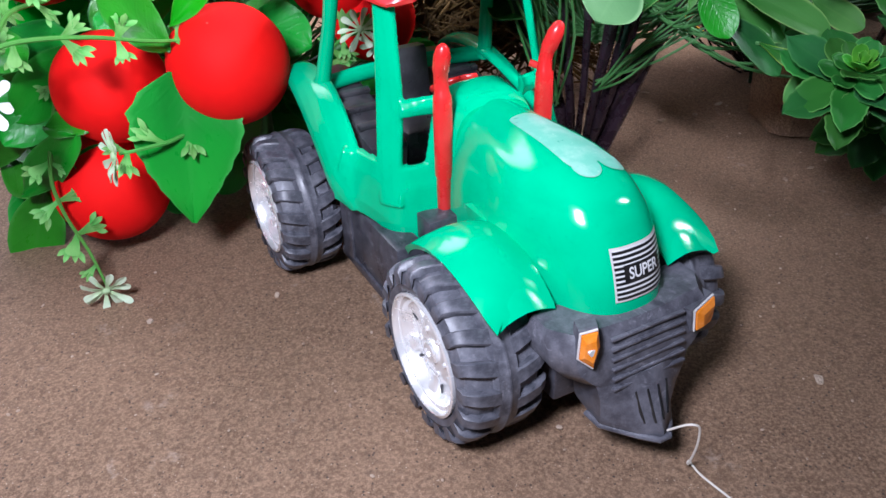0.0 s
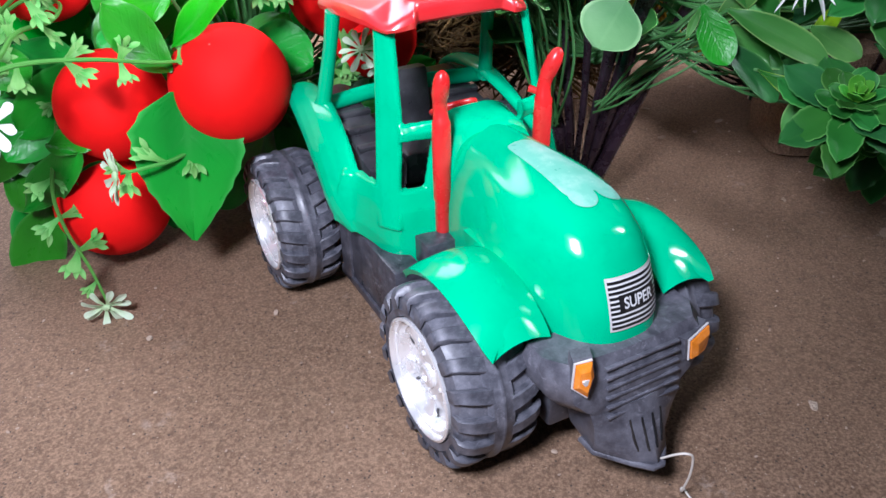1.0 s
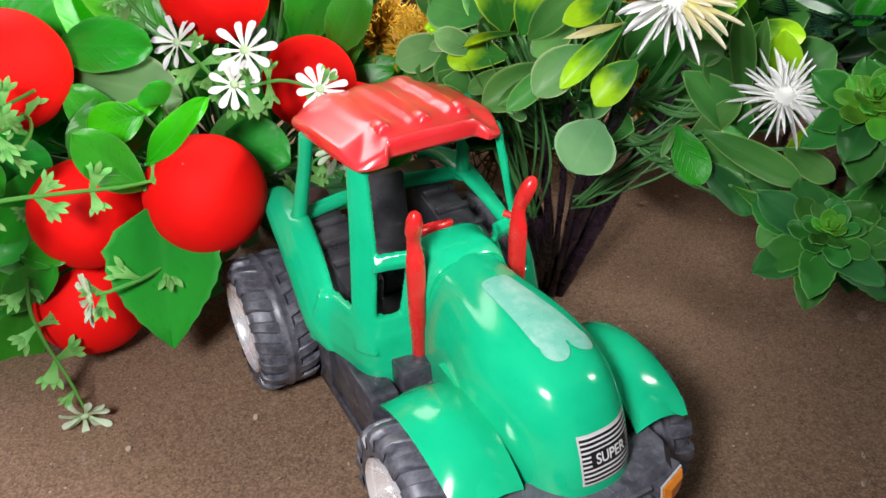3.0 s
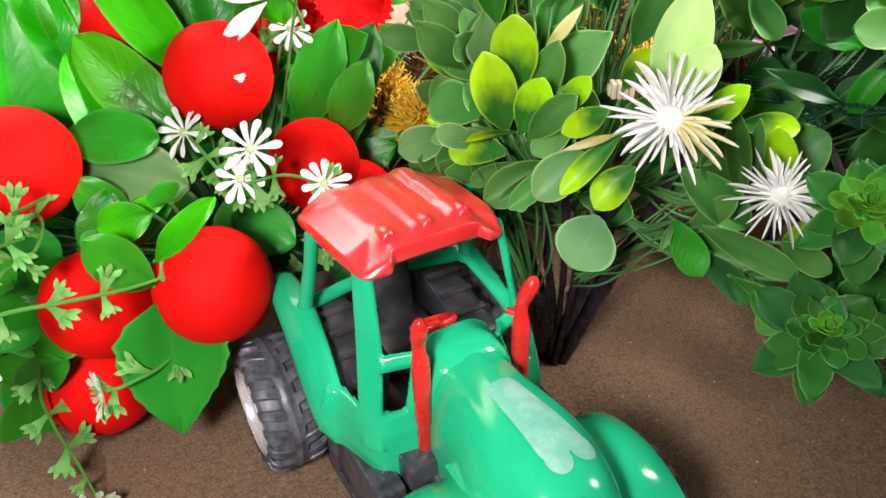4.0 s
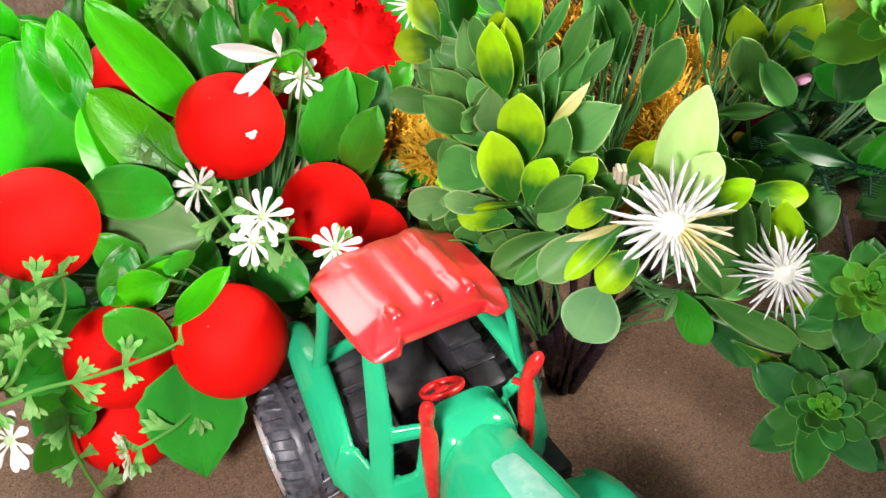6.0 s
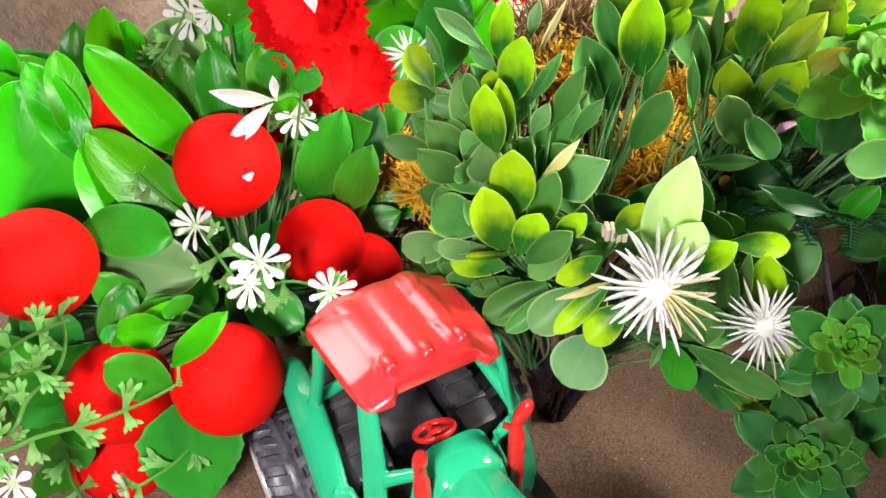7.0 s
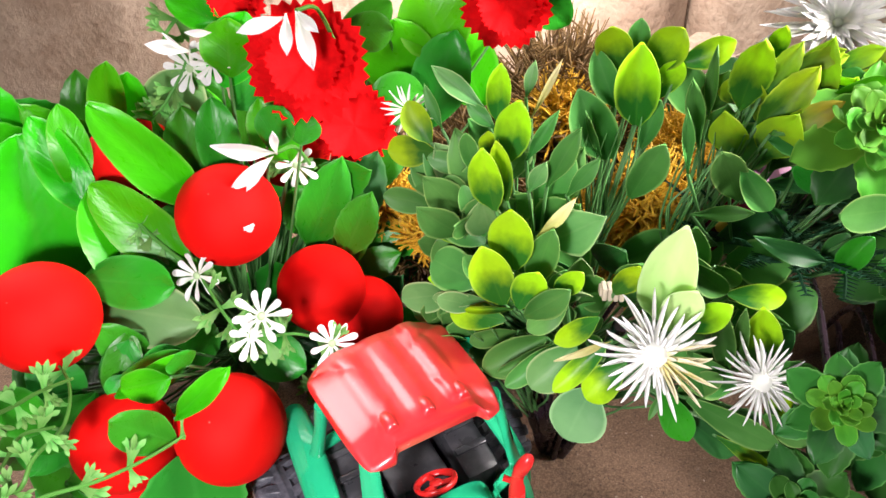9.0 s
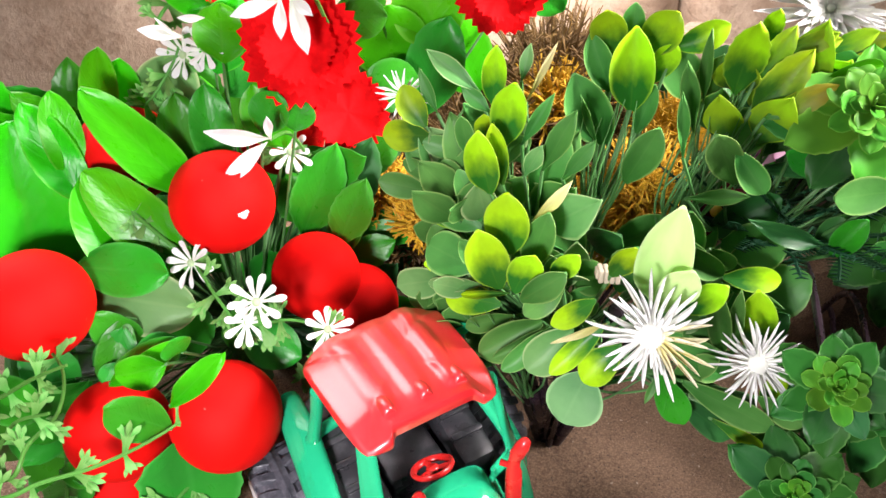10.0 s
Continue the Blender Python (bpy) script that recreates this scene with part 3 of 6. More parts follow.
            rows.append([(s * q.x, q.y, z) for q in (a - out * 0.0030, a - out * 0.0006, a + d * 0.0007 + out * 0.0002, a.lerp(b, 0.3) + out * 0.0010, a.lerp(b, 0.7) + out * 0.0010, b - d * 0.0007 + out * 0.0002, b - out * 0.0006, b - out * 0.0030)])
        loft(bm, rows)
        # sill below the openings
        top = smooth_path([(0.0560, 0.0360, 0.0885), (0.0505, 0.0330, 0.0875), (0.0490, 0.0250, 0.0880), (0.0478, 0.0170, 0.0885), (0.0435, 0.0105, 0.0875), (0.0385, 0.0068, 0.0868), (0.0288, 0.0055, 0.0868), (0.0215, 0.0035, 0.0868)], 3)
        foot = smooth_path([(0.0615, 0.0385, 0.0640), (0.0575, 0.0320, 0.0615), (0.0535, 0.0250, 0.0600), (0.0490, 0.0165, 0.0570), (0.0445, 0.0075, 0.0520), (0.0370, 0.0025, 0.0505), (0.0285, 0.0000, 0.0510), (0.0215, -0.0010, 0.0520)], 3)
        rows = []
        for a, b in zip(top, foot):
            mid = a.lerp(b, 0.5) + Vector((0.0010, -0.0012, 0))
            row = [a + Vector((-0.0008, 0.0008, 0.0)), a + Vector((0, 0, -0.0006)), a.lerp(mid, 0.5) + Vector((0.0004, -0.0005, 0)), mid, mid.lerp(b, 0.5) + Vector((0.0005, -0.0006, 0)), b]
            rows.append([(s * q.x, q.y, q.z) for q in row])
        sheet(bm, rows, (-s * 0.0028, 0.0034, 0))
        # bar over the small window and the post beside the bonnet
        rows = []
        for k in range(6):
            u = k / 5
            hi = Vector((0.0362, 0.0146, 0.1142)).lerp(Vector((0.0195, 0.0062, 0.1166)), u)
            lo = Vector((0.0374, 0.0121, 0.1076)).lerp(Vector((0.0205, 0.0070, 0.1082)), u)
            rows.append([(s * q.x, q.y, q.z) for q in (hi + Vector((0, 0.003, 0)), hi, hi.lerp(lo, 0.5) + Vector((0.0004, -0.0012, 0)), lo, lo + Vector((0, 0.003, 0)))])
        loft(bm, rows)
        rows = []
        for k in range(6):
            u = k / 5
            a, b = Vector((0.0290, 0.0058, 0.0850)).lerp(Vector((0.0225, 0.0088, 0.1085)), u), Vector((0.0190, 0.0030, 0.0850)).lerp(Vector((0.0165, 0.0055, 0.1085)), u)
            rows.append([(s * q.x, q.y, q.z) for q in (a + Vector((0, 0.003, 0)), a, a.lerp(b, 0.5) + Vector((0.0003, -0.0008, 0)), b, b + Vector((0, 0.003, 0)))])
        loft(bm, rows)
        # strap over the rear wheel, its inner edge along the cab opening
        inner = smooth_path([(0.0490, 0.0270, 0.0640), (0.0500, 0.0300, 0.0760), (0.0500, 0.0345, 0.0875), (0.0468, 0.0540, 0.0985), (0.0437, 0.0750, 0.1057), (0.0420, 0.0950, 0.1068), (0.0410, 0.1120, 0.1040), (0.0400, 0.1230, 0.0975)], 4)
        outer = smooth_path([(0.0560, 0.0320, 0.0585), (0.0595, 0.0365, 0.0625), (0.0618, 0.0430, 0.0680), (0.0612, 0.0590, 0.0800), (0.0600, 0.0772, 0.0915), (0.0588, 0.0930, 0.0985), (0.0560, 0.1100, 0.0990), (0.0520, 0.1220, 0.0945)], 4)
        rows = []
        for i, (a, b) in enumerate(zip(inner, outer)):
            d = (inner[min(i + 1, len(inner) - 1)] - inner[max(i - 1, 0)]).normalized()
            across = (b - a).normalized()
            nrm = across.cross(d).normalized()
            if nrm.z < 0 or nrm.z + abs(nrm.x) < 0.1:
                nrm = -nrm
            ring = []
            for f, h in ((0.02, -0.0034), (0.0, -0.0010), (0.05, 0.0008), (0.2, 0.0024), (0.4, 0.0036), (0.6, 0.0038), (0.8, 0.0027), (0.94, 0.0007), (1.0, -0.0012), (0.98, -0.0036)):
                q = a + (b - a) * f + nrm * h
                ring.append((s * q.x, q.y, q.z))
            rows.append(ring)
        loft(bm, rows)
    mirror_pair("cab_side", cab_side, green, t, "smooth green cab side with pillar, window bar and mudguard strap", 0.0007)
    mirror_pair("rear_pillar", lambda bm, s: tube(bm, [(s * 0.0468, 0.0815, 0.1015), (s * 0.0458, 0.0795, 0.106), (s * 0.0425, 0.0725, 0.134), (s * 0.0410, 0.0690, 0.1505)], [0.0050, 0.0038, 0.0033, 0.0036], 12), green, t)
    bm = bmesh.new()
    loft(bm, [[(x, y + 0.0030 * math.cos(q), 0.1010 + 0.0042 * math.sin(q)) for q in (2 * math.pi * k / 12 for k in range(12))] for x, y in ((-0.046, 0.085), (-0.02, 0.0905), (0, 0.092), (0.02, 0.0905), (0.046, 0.085))])
    part("rear_rail", bm, green, t)
    # roof: ribbed, with lamp bumps and two front horns
    bm = bmesh.new()
    nx, ny = 84, 76
    top, low = [], []
    for j in range(ny + 1):
        rt, rl = [], []
        for i in range(nx + 1):
            u, v = 2 * i / nx - 1, 2 * j / ny - 1
            k = (abs(u) ** 7 + abs(v) ** 7) ** (1 / 7)
            m = max(abs(u), abs(v)) or 1
            sc = m / k if k else 1
            x, y = u * sc * (0.0391 + 0.0016 * v) - 0.0006, v * sc * 0.0362 + 0.0022 * (1 - u * u) * (1 if v > 0 else 0) * v
            rim = max(abs(u), abs(v))
            ease = lambda q, lo, hi: (lambda w: w * w * (3 - 2 * w))(min(1, max(0, (q - lo) / (hi - lo))))
            horn = ease(u if u > 0 else -u * 1.2, 0.60, 0.72) * ease(-v, 0.66, 0.98)
            y -= 0.0046 * horn
            fall = 0.0046 * ease(abs(u), 0.45, 1.05) + 0.0034 * ease(abs(u), 0.95, 1.0) ** 2 + 0.0016 * ease(-v, 0.6, 0.95) + 0.0026 * ease(-v, 0.94, 1.0) ** 2 + 0.0015 * ease(v, 0.7, 0.95) + 0.004 * ease(v, 0.95, 1.0) ** 2
            rib = sum(h * ease(u, p - 0.06, p + 0.06) for p, h in ((-0.60, 0.0009), (-0.34, -0.0010), (-0.12, 0.0012), (0.14, -0.0009), (0.36, 0.0022), (0.60, -0.0016))) * ease(-v, -0.99, -0.93) * ease(v, -0.84, -0.74)
            z = 0.1604 - min(0.0072, fall) + rib + 0.0010 * (1 - u * u) + 0.0008 * (1 - v * v) - 0.0030 * v - 0.0022 * horn
            rt.append(bm.verts.new((x - 0.0028, y + 0.0570, z)))
            rl.append(bm.verts.new((x * 0.975 - 0.0028, y * 0.975 + 0.0570, 0.1490 - 0.0034 * v + 0.0012 * (1 - u * u) - 0.0012 * horn if rim > 0.99 else 0.1533)))
        top.append(rt), low.append(rl)
    for g in (top, low):
        for j in range(ny):
            for i in range(nx):
                bm.faces.new((g[j][i], g[j][i + 1], g[j + 1][i + 1], g[j + 1][i]))
    rim_t = [top[0][i] for i in range(nx)] + [top[j][nx] for j in range(ny)] + [top[ny][i] for i in range(nx, 0, -1)] + [top[j][0] for j in range(ny, 0, -1)]
    rim_l = [low[0][i] for i in range(nx)] + [low[j][nx] for j in range(ny)] + [low[ny][i] for i in range(nx, 0, -1)] + [low[j][0] for j in range(ny, 0, -1)]
    for i in range(len(rim_t)):
        j = (i + 1) % len(rim_t)
        bm.faces.new((rim_t[i], rim_t[j], rim_l[j], rim_l[i]))
    roof = part("roof", bm, red_glossy, t, "ribbed red plastic roof with lamp bumps and a faint pink sheen tint")
    soften = roof.modifiers.new("soften", "SMOOTH")
    soften.factor, soften.iterations = 0.5, 5
    for bx in (-0.0206, -0.0018, 0.0162):
        bm = bmesh.new()
        loft(bm, [[(bx + w * math.cos(q), y, base + h * math.sin(q)) for q in (math.pi * n / 10 for n in range(11))] + [(bx - w, y, base - 0.003), (bx + w, y, base - 0.003)]
                  for y, w, base, h in ((0.0430, 0.0026, 0.1610, 0.0010), (0.0390, 0.0036, 0.1608, 0.0036), (0.0345, 0.0042, 0.1600, 0.0066), (0.0300, 0.0043, 0.1590, 0.0080), (0.0282, 0.0042, 0.1585, 0.0078), (0.0276, 0.0036, 0.1585, 0.0068))])
        part("lamp_bump", bm, red_glossy, t)
    # exhaust stacks
    def stack(bm, s):
        x, bend = 0.002 + s * 0.0255, 0.003 + s * 0.0028
        tube(bm, [(x, 0, 0.0668), (x, 0, 0.0675), (x, 0, 0.082), (x, 0, 0.0835), (x, 0, 0.112), (x, 0, 0.119), (x, 0.0003, 0.1205), (x + bend * 0.1, 0.001, 0.1245), (x + bend * 0.3, 0.001, 0.1285), (x + bend * 0.4, 0.0008, 0.130), (x + bend * 0.75, -0.0006, 0.1362), (x + bend * 0.95, -0.0012, 0.1395), (x + bend, -0.0014, 0.1408)],
             [0.003, 0.0034, 0.0034, 0.0040, 0.0041, 0.0039, 0.0033, 0.0030, 0.0031, 0.0036, 0.0035, 0.0026, 0.0012], 14)
        tube(bm, [(x, 0.002, 0.121), (x - s * 0.004, 0.006, 0.1225)], [0.0015, 0.0017], 8)
    mirror_pair("exhaust", stack, red, t, "red exhaust stack with a bent tip")
    mirror_pair("exhaust_base", lambda bm, s: box(bm, (s * 0.0292, -0.0035, 0.0605), (0.0150, 0.0125, 0.013), 0.001), black, t)
    # chassis, step boxes, bumper
    bm = bmesh.new()
    box(bm, (0, 0.012, 0.04), (0.05, 0.2, 0.036), 0.002)
    box(bm, (0, -0.054, 0.036), (0.075, 0.012, 0.012), 0.002)
    box(bm, (0, 0.096, 0.0365), (0.11, 0.014, 0.014), 0.002)
    box(bm, (0, 0.1, 0.06), (0.06, 0.05, 0.03), 0.003)
    part("chassis", bm, black, t)
    def step_box(bm, s):
        box(bm, (s * 0.045, 0.024, 0.039), (0.014, 0.064, 0.036), 0.0015)
        box(bm, (s * 0.0515, 0.024, 0.0235), (0.004, 0.066, 0.005), 0.001)
        box(bm, (s * 0.0515, 0.0485, 0.038), (0.004, 0.012, 0.034), 0.001)
        loft(bm, [[(s * 0.036, y, z), (s * 0.0505, y, z - 0.003), (s * 0.0515, y, z - 0.006), (s * 0.036, y, z - 0.006)] for y, z in ((0.058, 0.0555), (0.04, 0.0545), (0.016, 0.0515))])
    mirror_pair("step_box", step_box, black, t, "scuffed black step box between the wheels")
    bm = bmesh.new()
    secs = []
    for z, hw, y in ((0.0665, 0.0345, -0.1035), (0.062, 0.0365, -0.1065), (0.053, 0.0355, -0.1090), (0.047, 0.0300, -0.1100), (0.0415, 0.0225, -0.1110)):
        back = -0.084
        secs.append([(-hw, back, z), (-hw, y + 0.01, z), (-hw + 0.006, y + 0.002, z), (-0.008, y, z), (0.008, y, z), (hw - 0.006, y + 0.002, z), (hw, y + 0.01, z), (hw, back, z)])
    loft(bm, secs)
    loft(bm, [[(-hw, ye, z), (-hw * 0.45, ye + (yc - ye) * 0.7, z), (0, yc, z), (hw * 0.45, ye + (yc - ye) * 0.7, z), (hw, ye, z), (hw * 0.95, -0.09, z + 0.002), (-hw * 0.95, -0.09, z + 0.002)] for hw, ye, yc, z in
              ((0.0222, -0.1075, -0.1112, 0.046), (0.0200, -0.1085, -0.1150, 0.038), (0.0186, -0.1080, -0.1190, 0.030), (0.0174, -0.1068, -0.1228, 0.0235), (0.0160, -0.1055, -0.1225, 0.0205))])
    bumper = part("bumper", bm, black_lit, t, "scuffed black front bumper with ribs and slits")
    for k in range(6):
        z = 0.0630 - k * 0.0040
        bm = bmesh.new()
        y = -0.1062 - k * 0.0008
        box(bm, (0.0005, y - 0.0004, z), (0.034, 0.0018, 0.0013), 0.0004)
        part("rib", bm, black_lit, bumper)
    # Black strips laid on the tongue paint the shade of its slits.
    for k in range(4):
        bm = bmesh.new()
        x = -0.0066 + k * 0.0044
        tube(bm, [(x * 1.1, -0.1141 + abs(x) * 0.24, 0.0396), (x, -0.1178 + abs(x) * 0.34, 0.0325), (x * 0.85, -0.1205 + abs(x) * 0.42, 0.0272)], 0.0006, 6)
        part("slit", bm, sticker_black, bumper)
    bm = bmesh.new()
    tube(bm, [(-0.0172, -0.0985, 0.0222), (-0.0168, -0.1062, 0.0218), (-0.0075, -0.1175, 0.0215), (-0.002, -0.1232, 0.0215), (0.002, -0.1232, 0.0215), (0.0075, -0.1175, 0.0215), (0.0168, -0.1062, 0.0218), (0.0172, -0.0985, 0.0222)], 0.0013, 8)
    part("bumper_lip", bm, black_lit, bumper, "pale scuffed lip under the bumper")
    for s in (-1, 1):
        shape = ((0.0215, -0.1078, 0.0618), (0.0345, -0.1035, 0.0615), (0.0345, -0.1035, 0.0535), (0.0305, -0.1055, 0.0520), (0.0225, -0.1083, 0.0535)) if s > 0 else ((-0.0292, -0.1052, 0.0700), (-0.0240, -0.1072, 0.0712), (-0.0232, -0.1080, 0.0652), (-0.0252, -0.1082, 0.0566), (-0.0298, -0.1058, 0.0606))
        mid = [sum(q[i] for q in shape) / 5 for i in range(3)]
        lens = lambda g, d: [(mid[0] + (x - mid[0]) * g + s * 0.4 * d, mid[1] + (y - mid[1]) * g - d, mid[2] + (z - mid[2]) * g) for x, y, z in shape]
        bm = bmesh.new()
        loft(bm, [lens(1.02, -0.003), lens(1.0, 0.0012), lens(0.62, 0.0026)])
        lampo = part("indicator_lamp", bm, orange, t, "faceted orange indicator lamp with worn silver edge", smooth=False)
        bm = bmesh.new()
        ring = lens(1.08, 0.0003)
        tube(bm, ring[3:] + ring[:2], 0.0005, 6)
        part("lamp_edge", bm, silver_edge, lampo)
        # The left lamp's white glare, painted on as a small patch.
        if s < 0:
            bm = bmesh.new()
            spot = [(mid[0] - 0.0006 + 0.0017 * math.cos(q) * (1 + 0.25 * math.sin(3 * q)), mid[2] - 0.0006 + 0.0016 * math.sin(q) * (1 + 0.2 * math.cos(2 * q))) for q in (2 * math.pi * k / 12 for k in range(12))]
            loft(bm, [[(x, mid[1] - d, z) for x, z in spot] for d in (0.0022, 0.0030)])
            part("worn_patch", bm, sticker_white, lampo, "small white patch painting the glare on the orange")
        bm = bmesh.new()
        loft(bm, [lens(1.2, -0.006), lens(1.2, -0.0006), lens(1.12, -0.0002)])
        part("lamp_housing", bm, black_lit, t)
    # grille sticker
    def on_nose(bm, x0, x1, z0, z1, lift, n=8):
        for i in range(n):
            xa, xb = x0 + (x1 - x0) * i / n, x0 + (x1 - x0) * (i + 1) / n
            zs = [z0 + (z1 - z0) * k / 5 for k in range(6)] if z1 - z0 > 0.003 else [z0, z1]
            for za, zb in zip(zs, zs[1:]):
                bm.faces.new([bm.verts.new((x, hood_front(x, z) - lift, z)) for x, z in ((xa, za), (xb, za), (xb, zb), (xa, zb))])
        bmesh.ops.remove_doubles(bm, verts=bm.verts, dist=1e-6)
    gx, gz0, gz1, gc = 0.0116, 0.0722, 0.0900, 0.0032
    bm = bmesh.new()
    on_nose(bm, gc - gx - 0.0006, gc + gx + 0.0008, gz0 - 0.0009, gz1 + 0.0005, 0.0004, 14)
    sticker = part("grille_sticker", bm, silver_edge, t, "peeling striped grille sticker with a name plate")
    rows = 10
    for k in range(rows):
        za = gz0 + (gz1 - gz0) * (k + 0.02) / rows
        bm = bmesh.new()
        on_nose(bm, gc - gx, gc + gx, za, za + (gz1 - gz0) / rows * 0.56, 0.0006, 14)
        part("stripe", bm, sticker_black, sticker)
        bm = bmesh.new()
        on_nose(bm, gc - gx + 0.0004, gc + gx - 0.0004, za + (gz1 - gz0) / rows * 0.58, za + (gz1 - gz0) / rows * 0.96, 0.0006, 14)
        part("stripe", bm, sticker_white, sticker)
    bm = bmesh.new()
    on_nose(bm, gc - 0.0082, gc + 0.0090, 0.0780, 0.0844, 0.0009, 12)
    part("name_plate", bm, sticker_black, sticker)
    text = bpy.data.curves.new("letters", "FONT")
    text.body, text.size, text.align_x, text.align_y, text.offset = "SUPER", 0.0062, "CENTER", "CENTER", 0.00012
    holder = new("letters", text)
    me = bpy.data.meshes.new_from_object(holder)
    bpy.data.objects.remove(holder)
    for v in me.vertices:
        x, z = v.co.x * 0.8 + gc + 0.0004, v.co.y * 0.92 + 0.0812
        v.co = (x, hood_front(x, z) - 0.0012, z)
    me.materials.append(sticker_white)
    letters = new("letters", me)
    letters.parent = sticker
    # worn film on top of the bonnet
    def on_top(bm, centre, sx, sy, power, lift, n=14, widen=0.0, drift=0.0):
        for j in range(n):
            for i in range(n):
                quad = []
                for di, dj in ((0, 0), (1, 0), (1, 1), (0, 1)):
                    u, v = 2 * (i + di) / n - 1, 2 * (j + dj) / n - 1
                    k = (abs(u) ** power + abs(v) ** power) ** (1 / power)
                    s = max(abs(u), abs(v)) / k if k else 1
                    x, y = centre[0] + (sx - widen * v) * u * s - drift * v, centre[1] + sy * v * s
                    quad.append(bm.verts.new((x, y, hood_top(x, y) + lift)))
                bm.faces.new(quad)
        bmesh.ops.remove_doubles(bm, verts=bm.verts, dist=1e-5)
    bm = bmesh.new()
    on_top(bm, (0.0022, -0.0445), 0.0090, 0.0215, 12, 0.0005, 20, 0.0022, 0.0020)
    part("bonnet_sticker", bm, pale_film, t, "worn pale sticker on the bonnet top")
    for cx, cy, r in ((0.0105, -0.066, 0.0053), (-0.0012, -0.067, 0.0055)):
        bm = bmesh.new()
        on_top(bm, (cx, cy), r, r * 1.1, 2, 0.0006, 10)
        part("bonnet_sticker", bm, pale_film, t)
    # seat, dashboard, steering wheel
    bm = bmesh.new()
    box(bm, (0, 0.058, 0.0585), (0.070, 0.07, 0.008), 0.001)
    box(bm, (0, 0.066, 0.073), (0.034, 0.034, 0.018), 0.003)
    part("seat", bm, black_clean, t, "black plastic seat and cab floor")
    bm = bmesh.new()
    box(bm, (0, 0.086, 0.094), (0.028, 0.009, 0.036), 0.003, Matrix.Rotation(radians(-8), 4, "X"))
    part("backrest", bm, black_clean, t)
    mirror_pair("inner_arch", lambda bm, s: box(bm, (s * 0.0315, 0.078, 0.076), (0.022, 0.078, 0.036), 0.005, Matrix.Rotation(radians(13), 4, "X")), black_clean, t)
    for s in (-1, 1):
        for k in range(4):
            bm = bmesh.new()
            box(bm, (s * 0.0315, 0.052 + 0.014 * k, 0.0895 + 0.0032 * k), (0.019, 0.004, 0.003), 0.001, Matrix.Rotation(radians(13), 4, "X"))
            part("arch_rib", bm, black_clean, t)
    bm = bmesh.new()
    ring = [(0.0100 * math.cos(a), 0.0100 * math.sin(a), 0) for a in (2 * math.pi * k / 28 for k in range(29))]
    tube(bm, ring, 0.0019, 10, 0.7)
    for a in (90, 210, 330):
        tube(bm, [(0, 0, -0.001), (0.0100 * math.cos(radians(a)), 0.0100 * math.sin(radians(a)), 0)], 0.0016, 8, 0.6)
    bmesh.ops.create_uvsphere(bm, u_segments=12, v_segments=8, radius=0.0035, matrix=Matrix.Diagonal((1, 1, 0.5, 1)))
    sw = part("steering_wheel", bm, red, t, "red steering wheel")
    sw.matrix_local = pose(-0.0026, 0.027, 0.1115, -30)
    bm = bmesh.new()
    tube(bm, [(-0.0026, 0.020, 0.075), (-0.0026, 0.0268, 0.111)], 0.0026, 10)
    part("steering_column", bm, black_clean, t)
    # wheels
    for s in (-1, 1):
        face = 0 if s > 0 else 180
        build_wheel("front_wheel", pose(s * 0.0455 - 0.0022, -0.054, 0.0385, 0, 0, face) @ pose(0, 0, 0, 17 * s), 0.0385, 0.0262, 0.0165, t, 0.2 + s)
        build_wheel("rear_wheel", pose(s * 0.0655, 0.096, 0.0372, 0, 0, face) @ pose(0, 0, 0, 9 * s), 0.0372, 0.0255, 0.0145, t, 0.6 + s)
    return t


build_tractor()


# ---------------------------------------------------------------- artificial plants
LIME, DUSTY, PALE, STRAW, BRIGHT, DEEP, DARK = leaf_lime, leaf_dusty, leaf_pale, straw, leaf_bright, leaf_deep, leaf_dark
ROUND, BIGPALE, LIMED, OLIVE = leaf_grey, leaf_bigpale, leaf_limed, leaf_olive
EYES = Vector((0.025, 0.075, 0.36))  # mean camera position; leaves are turned to face this view

OUTLINES = {
    "o": ((0, 0.18), (0.08, 0.34), (0.2, 0.64), (0.38, 0.9), (0.54, 1.0), (0.68, 0.99), (0.8, 0.88), (0.9, 0.64), (0.955, 0.42), (1, 0.13)),
    "v": ((0, 0.06), (0.1, 0.42), (0.25, 0.82), (0.42, 1.0), (0.6, 0.97), (0.76, 0.8), (0.88, 0.52), (0.96, 0.22), (1, 0.03)),
    "e": ((0, 0.08), (0.06, 0.32), (0.16, 0.62), (0.3, 0.88), (0.46, 1.0), (0.62, 0.98), (0.76, 0.86), (0.87, 0.66), (0.94, 0.44), (0.98, 0.24), (1, 0.08)),
    "t": ((0, 0.25), (0.1, 0.72), (0.24, 1.0), (0.42, 0.96), (0.6, 0.76), (0.78, 0.48), (0.92, 0.22), (1, 0.05)),
    "p": ((0, 0.3), (0.3, 0.45), (0.6, 0.8), (0.8, 1.0), (0.92, 0.9), (1, 0.4)),
    "s": ((0, 0.3), (0.15, 0.5), (0.4, 0.9), (0.62, 1.0), (0.8, 0.94), (0.92, 0.7), (0.97, 0.4), (1, 0.1)),
    "l": ((0, 0.1), (0.15, 0.35), (0.35, 0.8), (0.55, 1.0), (0.72, 0.85), (0.86, 0.5), (0.95, 0.2), (1, 0.03)),
}


